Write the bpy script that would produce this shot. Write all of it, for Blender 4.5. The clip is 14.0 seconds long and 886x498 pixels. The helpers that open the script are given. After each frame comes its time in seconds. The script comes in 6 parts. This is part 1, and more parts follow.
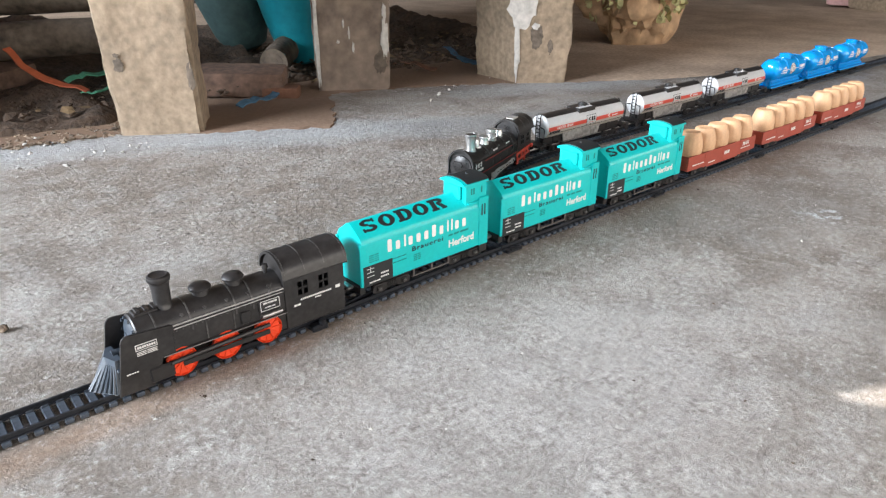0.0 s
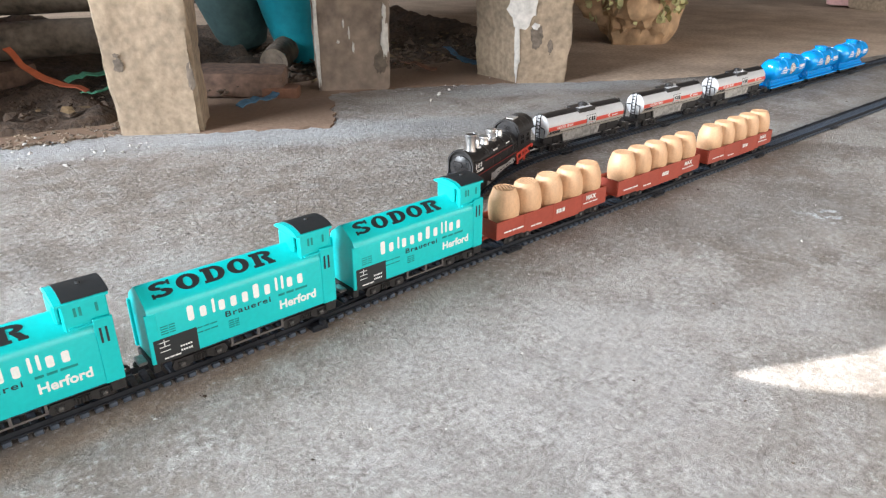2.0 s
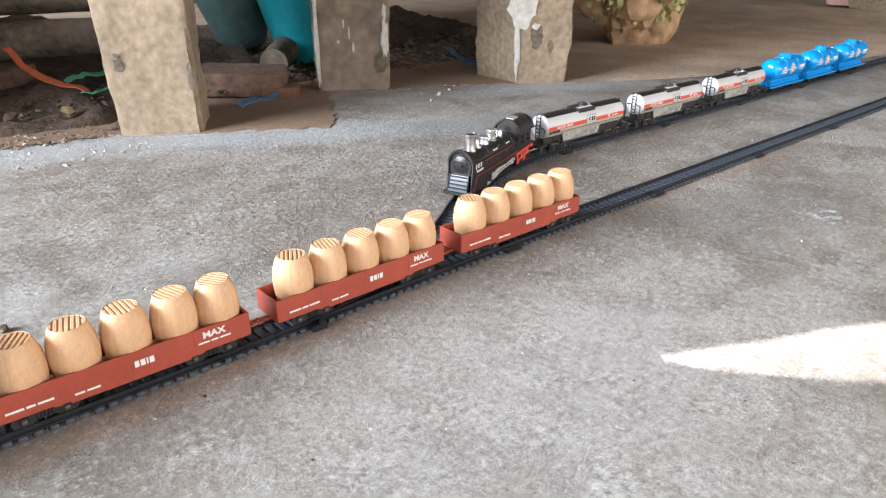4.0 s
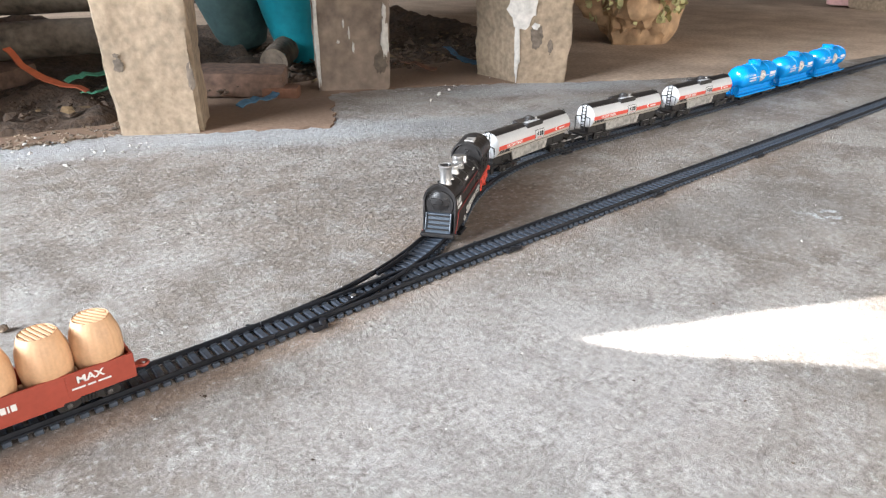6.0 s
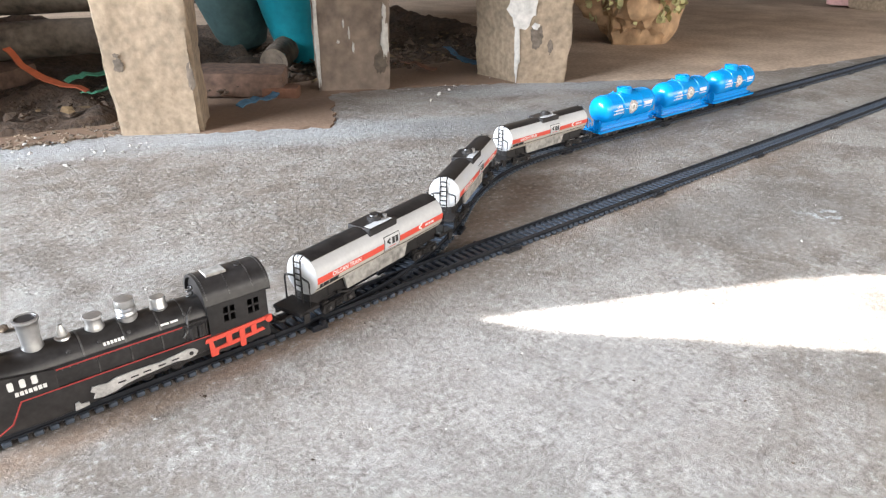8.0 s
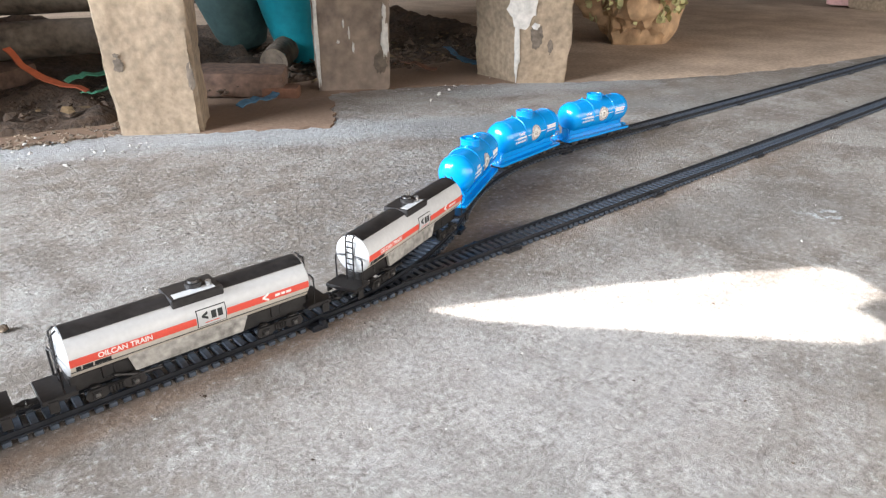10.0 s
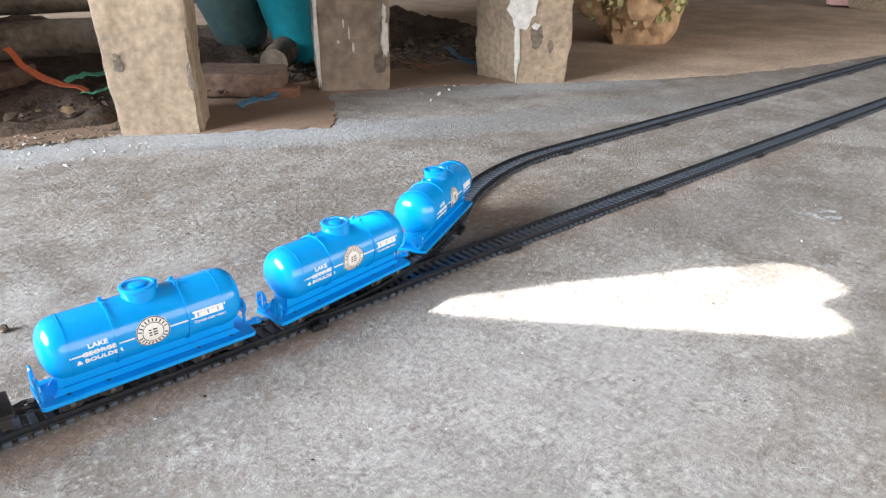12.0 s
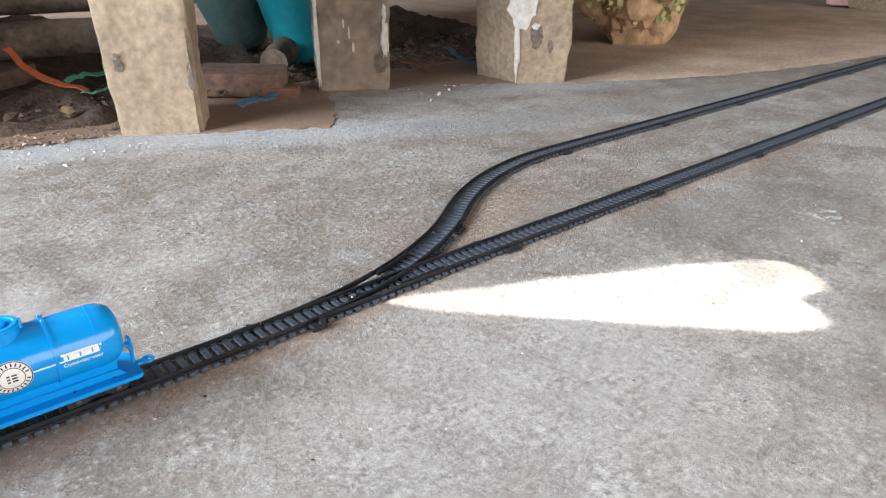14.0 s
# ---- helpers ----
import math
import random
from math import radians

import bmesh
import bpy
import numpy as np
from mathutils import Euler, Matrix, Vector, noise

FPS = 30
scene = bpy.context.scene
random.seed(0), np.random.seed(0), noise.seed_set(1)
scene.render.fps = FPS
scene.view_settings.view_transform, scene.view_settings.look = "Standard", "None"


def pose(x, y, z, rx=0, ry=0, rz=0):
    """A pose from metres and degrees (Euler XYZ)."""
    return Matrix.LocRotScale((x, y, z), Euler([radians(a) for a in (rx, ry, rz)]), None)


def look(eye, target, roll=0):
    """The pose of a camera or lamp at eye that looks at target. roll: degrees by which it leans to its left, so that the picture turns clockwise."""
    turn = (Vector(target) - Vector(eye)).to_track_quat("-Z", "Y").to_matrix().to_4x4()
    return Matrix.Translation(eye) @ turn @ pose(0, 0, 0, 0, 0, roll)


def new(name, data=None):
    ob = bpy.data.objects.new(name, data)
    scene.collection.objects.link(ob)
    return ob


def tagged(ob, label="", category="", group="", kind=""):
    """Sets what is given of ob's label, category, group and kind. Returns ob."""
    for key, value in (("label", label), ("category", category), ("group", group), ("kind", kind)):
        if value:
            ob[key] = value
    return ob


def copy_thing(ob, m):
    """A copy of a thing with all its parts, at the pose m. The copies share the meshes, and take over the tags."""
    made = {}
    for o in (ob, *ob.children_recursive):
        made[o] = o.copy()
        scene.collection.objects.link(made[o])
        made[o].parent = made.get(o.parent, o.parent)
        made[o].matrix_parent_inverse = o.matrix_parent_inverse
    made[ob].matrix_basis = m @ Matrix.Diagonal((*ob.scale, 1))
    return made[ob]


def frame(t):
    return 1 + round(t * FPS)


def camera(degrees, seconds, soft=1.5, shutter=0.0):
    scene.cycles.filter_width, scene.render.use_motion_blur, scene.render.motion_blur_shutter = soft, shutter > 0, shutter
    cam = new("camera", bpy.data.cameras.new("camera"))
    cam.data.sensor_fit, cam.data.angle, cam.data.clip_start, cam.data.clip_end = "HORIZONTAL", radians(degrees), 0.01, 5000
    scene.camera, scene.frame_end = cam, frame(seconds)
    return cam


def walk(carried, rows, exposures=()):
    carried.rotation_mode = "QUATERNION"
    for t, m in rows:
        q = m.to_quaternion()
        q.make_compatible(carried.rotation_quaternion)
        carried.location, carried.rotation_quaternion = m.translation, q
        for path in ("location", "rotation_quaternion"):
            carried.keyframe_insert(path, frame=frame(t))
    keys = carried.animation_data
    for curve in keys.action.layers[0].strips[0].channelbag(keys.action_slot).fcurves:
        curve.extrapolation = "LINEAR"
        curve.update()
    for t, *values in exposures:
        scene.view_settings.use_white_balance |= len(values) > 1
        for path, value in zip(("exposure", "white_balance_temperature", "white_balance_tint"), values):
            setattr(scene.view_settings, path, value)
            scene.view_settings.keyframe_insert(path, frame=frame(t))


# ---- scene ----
# The camera stands on the floor on a low support and does not move.
cam = camera(65.92, 14.0, soft=1.25)
EYE = (-0.4171, -0.4381, 0.2781)
VIEW = look(EYE, (EYE[0] + 0.5879, EYE[1] + 0.6961, EYE[2] - 0.4122), -0.05)
walk(cam, [(0, VIEW), (14, VIEW)], [(0, 1.58), (3, 1.66), (6.5, 1.80), (8, 1.83), (10.5, 1.68), (14, 1.65)])

# Daylight: a high sun that falls through the gap in an added unseen sheet, and the sky at the open sides.
TO_SUN = Vector((-0.025, 0.047, 0.060)).normalized()
world = bpy.data.worlds.new("sky")
scene.world = world
world.use_nodes = True
sky = world.node_tree.nodes.new("ShaderNodeTexSky")
sky.sky_type, sky.sun_disc = "NISHITA", False
sky.sun_elevation = math.asin(TO_SUN.z)
sky.sun_rotation = math.atan2(TO_SUN.x, TO_SUN.y)
world.node_tree.links.new(sky.outputs[0], world.node_tree.nodes["Background"].inputs[0])
world.node_tree.nodes["Background"].inputs[1].default_value = 0.035
sun = new("sun", bpy.data.lights.new("sun", "SUN"))
sun.data.energy, sun.data.angle, sun.data.color = 5.0, radians(0.25), (1.0, 0.97, 0.94)
sun.matrix_world = look(TO_SUN * 10, (0, 0, 0))


def opening(name, eye, target, width, height, watts, colour):
    """Daylight that enters through an open side of the place."""
    ob = new(name, bpy.data.lights.new(name, "AREA"))
    ob.data.shape, ob.data.size, ob.data.size_y, ob.data.energy, ob.data.color = "RECTANGLE", width, height, watts, colour
    ob.matrix_world = look(eye, target)


opening("daylight_left", (-3.60, 0.95, 1.55), (0.6, 0.0, 0.1), 2.6, 1.3, 192.0, (0.86, 0.92, 1.0))
opening("daylight_near", (1.3, -1.55, 0.42), (1.3, 0.0, 0.30), 4.8, 0.75, 18.0, (1.0, 0.90, 0.79))



# ---- materials ----
def material(name, colour, rough=0.5, metal=0.0, vary=0.15, grain=200.0, patch=8.0, bump=0.1, depth=0.0005, tint=None, spec=0.5, coat=0.0):
    """A surface with grain and larger patches in its colour, gloss and relief."""
    m = bpy.data.materials.new(name)
    m.use_nodes = True
    nt = m.node_tree
    b = nt.nodes["Principled BSDF"]
    b.inputs["Metallic"].default_value = metal
    b.inputs["Specular IOR Level"].default_value = spec
    b.inputs["Coat Weight"].default_value = coat
    b.inputs["Coat Roughness"].default_value = 0.035
    co = nt.nodes.new("ShaderNodeTexCoord")

    def noise_at(scale, detail):
        n = nt.nodes.new("ShaderNodeTexNoise")
        n.inputs["Scale"].default_value, n.inputs["Detail"].default_value = scale, detail
        nt.links.new(co.outputs["Object"], n.inputs["Vector"])
        return n.outputs["Fac"]

    fine, broad = noise_at(grain, 4), noise_at(patch, 5)
    mix = nt.nodes.new("ShaderNodeMix")
    mix.data_type = "RGBA"
    dark = tint or tuple(c * (1 - 2 * vary) for c in colour)
    mix.inputs["A"].default_value, mix.inputs["B"].default_value = (*dark, 1), (*[min(1, c * (1 + vary)) for c in colour], 1)
    add = nt.nodes.new("ShaderNodeMath")
    add.operation = "MULTIPLY_ADD"
    add.inputs[1].default_value = 0.5
    nt.links.new(fine, add.inputs[0])
    half = nt.nodes.new("ShaderNodeMath")
    half.operation = "MULTIPLY"
    half.inputs[1].default_value = 0.5
    nt.links.new(broad, half.inputs[0])
    nt.links.new(half.outputs[0], add.inputs[2])
    ramp = nt.nodes.new("ShaderNodeMapRange")
    ramp.inputs[1].default_value, ramp.inputs[2].default_value = 0.32, 0.68
    nt.links.new(add.outputs[0], ramp.inputs[0])
    nt.links.new(ramp.outputs[0], mix.inputs["Factor"])
    nt.links.new(mix.outputs["Result"], b.inputs["Base Color"])
    gloss = nt.nodes.new("ShaderNodeMapRange")
    gloss.inputs[3].default_value, gloss.inputs[4].default_value = max(0.03, rough - 0.08), min(1, rough + 0.1)
    nt.links.new(broad, gloss.inputs[0])
    nt.links.new(gloss.outputs[0], b.inputs["Roughness"])
    if bump:
        bp = nt.nodes.new("ShaderNodeBump")
        bp.inputs["Strength"].default_value, bp.inputs["Distance"].default_value = bump, depth
        nt.links.new(add.outputs[0], bp.inputs["Height"])
        nt.links.new(bp.outputs[0], b.inputs["Normal"])
    return m


SPLASH = (0.36, -0.179)


def floor_material():
    """Worn cement: pale dust, dark pits, broad stains and paler scuffs."""
    m = bpy.data.materials.new("worn cement")
    m.use_nodes = True
    nt = m.node_tree
    b = nt.nodes["Principled BSDF"]
    co = nt.nodes.new("ShaderNodeTexCoord")

    def tex(scale, detail, rough=0.6, kind="ShaderNodeTexNoise"):
        n = nt.nodes.new(kind)
        n.inputs["Scale"].default_value = scale
        if kind == "ShaderNodeTexNoise":
            n.inputs["Detail"].default_value, n.inputs["Roughness"].default_value = detail, rough
        nt.links.new(co.outputs["Object"], n.inputs["Vector"])
        return n.outputs[0]

    def span(src, a, c, lo=0.0, hi=1.0):
        r = nt.nodes.new("ShaderNodeMapRange")
        for i, v in enumerate((a, c, lo, hi)):
            r.inputs[i + 1].default_value = v
        nt.links.new(src, r.inputs[0])
        return r.outputs[0]

    def mixed(fac, a, c):
        x = nt.nodes.new("ShaderNodeMix")
        x.data_type = "RGBA"
        nt.links.new(fac, x.inputs["Factor"])
        for key, v in (("A", a), ("B", c)):
            if isinstance(v, tuple):
                x.inputs[key].default_value = (*v, 1)
            else:
                nt.links.new(v, x.inputs[key])
        return x.outputs["Result"]

    def times(p, q):
        x = nt.nodes.new("ShaderNodeMath")
        x.operation = "MULTIPLY"
        nt.links.new(p, x.inputs[0])
        nt.links.new(q, x.inputs[1])
        return x.outputs[0]

    def math_node(op, p, q):
        x = nt.nodes.new("ShaderNodeMath")
        x.operation, x.use_clamp = op, op != "ADD"
        for i, v in enumerate((p, q)):
            if isinstance(v, float):
                x.inputs[i].default_value = v
            else:
                nt.links.new(v, x.inputs[i])
        return x.outputs[0]

    ragged = tex(9, 6, 0.7)

    def stain(cx, cy, rx, ry, turn, edge=0.5, rough=1.1):
        """An uneven patch, for stains and for painted light: 1 inside, 0 outside."""
        mp = nt.nodes.new("ShaderNodeMapping")
        mp.vector_type = "TEXTURE"
        mp.inputs["Location"].default_value, mp.inputs["Rotation"].default_value, mp.inputs["Scale"].default_value = (cx, cy, 0), (0, 0, radians(turn)), (rx, ry, 1)
        nt.links.new(co.outputs["Object"], mp.inputs["Vector"])
        far = nt.nodes.new("ShaderNodeVectorMath")
        far.operation = "LENGTH"
        nt.links.new(mp.outputs[0], far.inputs[0])
        wild = span(ragged, 0.3, 0.7, -rough / 2, rough / 2)
        return span(math_node("ADD", far.outputs["Value"], wild), 1.0 + edge / 2, 1.0 - edge / 2)

    broad, mid, fine, pits = tex(1.9, 6, 0.6), tex(24, 8, 0.75), tex(150, 7, 0.8), tex(62, 6, 0.85)
    grit = nt.nodes.new("ShaderNodeTexVoronoi")
    grit.inputs["Scale"].default_value, grit.inputs["Randomness"].default_value = 150.0, 1.0
    nt.links.new(co.outputs["Object"], grit.inputs["Vector"])
    tone = nt.nodes.new("ShaderNodeSeparateColor")
    nt.links.new(grit.outputs["Color"], tone.inputs[0])
    core = span(grit.outputs["Distance"], 0.50, 0.25)
    worn = span(tex(15, 7, 0.75), 0.40, 0.62, 0.25, 1.0)
    coarse = math_node("MAXIMUM", stain(-0.02, 0.30, 0.42, 0.20, -22, 0.8), 0.22)
    base = mixed(span(broad, 0.40, 0.60), (0.245, 0.206, 0.172), (0.36, 0.334, 0.306))
    base = mixed(span(tex(6.5, 8, 0.66), 0.46, 0.60, 0.0, 0.8), base, (0.172, 0.138, 0.110))
    base = mixed(span(tex(10, 8, 0.75), 0.52, 0.66, 0.0, 0.6), base, (0.46, 0.445, 0.43))
    base = mixed(span(tex(13, 5, 0.55), 0.52, 0.66, 0.0, 0.55), base, (0.19, 0.165, 0.142))
    base = mixed(span(mid, 0.50, 0.64, 0.0, 0.5), base, (0.43, 0.42, 0.405))
    base = mixed(span(mid, 0.47, 0.36, 0.0, 0.6), base, (0.175, 0.146, 0.122))
    # bluish sky light along the edge by the posts, painted into the colour
    sky_sheen = math_node("MAXIMUM", stain(0.06, 0.535, 0.50, 0.060, -27, 0.9, 0.8), math_node("MAXIMUM", stain(-0.36, 0.70, 0.28, 0.07, -10, 0.9, 0.8), stain(0.68, 0.52, 0.22, 0.060, -25, 1.0, 0.9)))
    base = mixed(math_node("MULTIPLY", sky_sheen, 0.75), base, (0.43, 0.452, 0.470))
    # a paler patch on the near side
    base = mixed(math_node("MULTIPLY", stain(-0.19, -0.20, 0.26, 0.14, 15, 1.2, 1.4), 0.32), base, (0.52, 0.52, 0.515))
    # dark smudges
    base = mixed(math_node("MULTIPLY", stain(0.36, 0.37, 0.16, 0.05, -25, 0.9, 1.3), 0.6), base, (0.20, 0.195, 0.19))
    base = mixed(math_node("MULTIPLY", stain(0.66, 0.30, 0.22, 0.06, -18, 0.9, 1.2), 0.55), base, (0.22, 0.225, 0.225))
    base = mixed(math_node("MULTIPLY", stain(0.30, -0.105, 0.20, 0.075, -20, 1.1, 1.2), 0.6), base, (0.19, 0.175, 0.16))
    base = mixed(math_node("MULTIPLY", stain(0.17, -0.31, 0.10, 0.04, -20, 1.0, 1.4), 0.3), base, (0.22, 0.205, 0.19))
    # rust: the trains' warm brown shade along the track, painted into the floor colour
    rust = math_node("MAXIMUM", stain(-0.32, -0.034, 0.22, 0.013, 3, 1.2, 1.0), math_node("MULTIPLY", stain(0.25, -0.010, 0.50, 0.030, 0, 1.0, 0.7), 0.5))
    rust = math_node("MAXIMUM", rust, math_node("MULTIPLY", stain(0.02, 0.055, 0.16, 0.045, 18, 0.9, 0.9), 0.6))
    base = mixed(math_node("MULTIPLY", rust, 0.6), base, (0.29, 0.185, 0.118))
    # dried white paint
    base = mixed(times(stain(SPLASH[0], SPLASH[1], 0.026, 0.016, -20, 0.6, 2.4), span(tex(70, 5, 0.7), 0.50, 0.58, 0.0, 0.9)), base, (0.62, 0.65, 0.68))
    # aggregate: pale and dark grains
    base = mixed(times(times(span(tone.outputs[0], 0.70, 0.95, 0.0, 0.55), core), coarse), base, (0.50, 0.475, 0.445))
    base = mixed(times(times(span(tone.outputs[0], 0.28, 0.10, 0.0, 0.8), core), coarse), base, (0.13, 0.11, 0.095))
    base = mixed(times(span(fine, 0.51, 0.58, 0.0, 0.75), worn), base, (0.15, 0.128, 0.110))
    base = mixed(times(span(fine, 0.46, 0.39, 0.0, 0.8), worn), base, (0.58, 0.57, 0.55))
    base = mixed(times(span(pits, 0.585, 0.63, 0.0, 0.85), coarse), base, (0.10, 0.088, 0.078))
    nt.links.new(base, b.inputs["Base Color"])
    nt.links.new(span(mid, 0.3, 0.7, 0.55, 0.9), b.inputs["Roughness"])
    high = nt.nodes.new("ShaderNodeMath")
    high.operation = "MULTIPLY_ADD"
    high.inputs[1].default_value = -0.6
    nt.links.new(fine, high.inputs[0])
    nt.links.new(math_node("ADD", mid, times(times(core, tone.outputs[1]), span(coarse, 0.0, 1.0, 0.0, 0.20))), high.inputs[2])
    bp = nt.nodes.new("ShaderNodeBump")
    bp.inputs["Strength"].default_value, bp.inputs["Distance"].default_value = 0.9, 0.005
    nt.links.new(high.outputs[0], bp.inputs["Height"])
    nt.links.new(bp.outputs[0], b.inputs["Normal"])
    return m


CEMENT = floor_material()
def earth_material():
    """Dusty brown earth, with the darker shade about the posts painted into its colour."""
    m = material("brown earth", (0.46, 0.345, 0.255), 0.95, vary=0.22, grain=120, patch=7, bump=0.5, depth=0.004)
    nt = m.node_tree
    dry = nt.nodes["Principled BSDF"].inputs["Base Color"].links[0].from_socket
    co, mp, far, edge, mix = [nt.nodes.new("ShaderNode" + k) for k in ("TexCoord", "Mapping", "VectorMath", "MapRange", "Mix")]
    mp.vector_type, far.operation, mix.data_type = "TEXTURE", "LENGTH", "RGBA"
    # oval of painted shade about the posts; dry is the colour outside it
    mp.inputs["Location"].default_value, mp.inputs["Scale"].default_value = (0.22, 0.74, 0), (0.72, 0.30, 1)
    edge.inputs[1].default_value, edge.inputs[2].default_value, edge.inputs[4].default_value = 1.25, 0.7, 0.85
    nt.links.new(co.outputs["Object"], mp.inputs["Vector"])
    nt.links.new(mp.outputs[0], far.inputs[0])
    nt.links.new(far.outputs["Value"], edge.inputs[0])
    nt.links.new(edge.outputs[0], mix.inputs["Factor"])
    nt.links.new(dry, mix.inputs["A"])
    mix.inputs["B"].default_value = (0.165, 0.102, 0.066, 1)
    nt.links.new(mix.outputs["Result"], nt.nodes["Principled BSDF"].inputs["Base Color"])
    return m


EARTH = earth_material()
RUBBLE = material("brown stone rubble", (0.24, 0.182, 0.132), 0.95, vary=0.4, grain=60, patch=20, bump=0.6, depth=0.004)
SOIL = material("dark rubble soil", (0.092, 0.062, 0.043), 0.95, vary=0.4, grain=90, patch=14, bump=1.0, depth=0.01)
CONCRETE = material("old concrete post", (0.29, 0.218, 0.150), 0.9, vary=0.25, grain=90, patch=11, bump=0.7, depth=0.003)
STAINED = material("stained brown concrete", (0.22, 0.168, 0.13), 0.9, vary=0.3, grain=50, patch=10, bump=0.5, depth=0.004, tint=(0.10, 0.075, 0.058))
GRIME = material("dark grime", (0.15, 0.118, 0.09), 0.95, vary=0.3, grain=120, patch=40, bump=0.3, depth=0.002)
PALE_SMEAR = material("pale smear for mortar and for painted edge light", (0.52, 0.49, 0.45), 0.85, vary=0.2, grain=90, bump=0.4, depth=0.002)
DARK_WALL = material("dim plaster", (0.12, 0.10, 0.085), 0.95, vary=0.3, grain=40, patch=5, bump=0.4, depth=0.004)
ROOFING = material("rusty mask sheet", (0.30, 0.24, 0.2), 0.6, 0.3, vary=0.3, grain=30, patch=4)
TRACK_BLACK = material("black track plastic", (0.018, 0.020, 0.025), 0.30, vary=0.3, grain=300, patch=30, bump=0.15)
# The sky's bluish reflection on the sleepers is put into their base colour.
SLEEPER_BLACK = material("black sleeper plastic with painted sky sheen", (0.066, 0.081, 0.104), 0.30, vary=0.35, grain=300, patch=40, bump=0.2)
LOCO_BLACK = material("satin black plastic", (0.026, 0.024, 0.024), 0.38, vary=0.35, grain=260, patch=55, bump=0.12, depth=0.0002)
WORN_BLACK = material("rubbed black plastic", (0.085, 0.082, 0.080), 0.40, vary=0.5, grain=400, patch=120, bump=0.1, depth=0.0002)
CHASSIS = material("dull black chassis plastic", (0.019, 0.017, 0.017), 0.5, vary=0.3, grain=300, patch=60, bump=0.2, depth=0.0003)
TEAL = material("turquoise plastic", (0.0, 0.52, 0.525), 0.36, vary=0.05, grain=300, patch=20, bump=0.05, depth=0.0002)
BLUE = material("glossy blue plastic", (0.002, 0.29, 0.75), 0.14, vary=0.03, grain=300, patch=20, bump=0.03, depth=0.0002)
WHITE = material("white printed plastic", (0.56, 0.57, 0.58), 0.32, vary=0.05, grain=300, patch=30, bump=0.04, depth=0.0002)
PRINT_WHITE = material("white print", (0.80, 0.80, 0.78), 0.5, vary=0.06, grain=900, bump=0)
PRINT_BLACK = material("black print", (0.015, 0.018, 0.020), 0.5, vary=0.1, grain=900, bump=0)
PRINT_RED = material("red print", (0.72, 0.09, 0.06), 0.4, vary=0.06, grain=600, bump=0)
LINE_RED = material("dull red line", (0.42, 0.05, 0.045), 0.45, vary=0.15, grain=600, bump=0)
PRINT_CREAM = material("cream print", (0.55, 0.51, 0.45), 0.45, vary=0.08, grain=600, bump=0)
PRINT_TEALDARK = material("faded dark print", (0.0, 0.22, 0.20), 0.5, vary=0.1, grain=900, bump=0)
TRAY_RED = material("rust red plastic", (0.36, 0.065, 0.040), 0.42, vary=0.08, grain=300, patch=25, bump=0.08, depth=0.0002)
BARREL = material("tan barrel plastic", (0.64, 0.39, 0.22), 0.5, vary=0.08, grain=500, patch=120, bump=0.12, depth=0.0002)
WHEEL_RED = material("orange red wheel plastic", (0.80, 0.07, 0.02), 0.35, vary=0.05, grain=300, bump=0.05)
SILVER = material("silver plated plastic", (0.56, 0.555, 0.545), 0.30, 0.85, vary=0.1, grain=300, bump=0.08)
STEEL = material("scuffed steel", (0.45, 0.44, 0.43), 0.35, 0.9, vary=0.2, grain=500, bump=0.1)
SILVER_PAINT = material("silver paint", (0.52, 0.51, 0.495), 0.45, 0.1, vary=0.2, grain=500, patch=90, bump=0.15, depth=0.0002)
SLATE = material("slate grey plastic", (0.05, 0.065, 0.085), 0.4, vary=0.15, grain=300, bump=0.05)
TUB_DIM = material("dark green tub", (0.06, 0.11, 0.11), 0.6, vary=0.25, grain=60, patch=12, bump=0.1)
TUB = material("teal plastic tub", (0.015, 0.27, 0.34), 0.35, vary=0.15, grain=60, patch=12, bump=0.1)
WOOD = material("weathered timber", (0.14, 0.108, 0.08), 0.85, vary=0.35, grain=80, patch=18, bump=0.5, depth=0.003)
BRICK = material("dusty clay brick", (0.13, 0.078, 0.055), 0.9, vary=0.3, grain=80, patch=20, bump=0.6, depth=0.003)
ORANGE = material("orange plastic strap", (0.52, 0.13, 0.06), 0.5, vary=0.15, grain=80, bump=0.1)
GREEN = material("green plastic strap", (0.10, 0.38, 0.24), 0.4, vary=0.15, grain=80, bump=0.1)
RAG = material("blue rag", (0.06, 0.14, 0.22), 0.9, vary=0.3, grain=120, bump=0.5, depth=0.002)
STUMP = material("ochre stone", (0.50, 0.33, 0.195), 0.9, vary=0.28, grain=40, patch=14, bump=0.8, depth=0.006)
LICHEN = material("pale yellow foliage crust", (0.55, 0.53, 0.27), 0.9, vary=0.25, grain=60, patch=20, bump=0.5, depth=0.004)
GRIT = material("pale grit", (0.55, 0.53, 0.50), 0.9, vary=0.3, grain=200, bump=0.3)
LEAF = material("dry leaf", (0.22, 0.15, 0.08), 0.9, vary=0.4, grain=80, bump=0.3)
ORANGE_CLAY = material("orange clay tile", (0.17, 0.078, 0.045), 0.85, vary=0.25, grain=80, bump=0.4, depth=0.002)
PINK = material("dusty pink paint", (0.45, 0.27, 0.26), 0.85, vary=0.2, grain=60, bump=0.2)


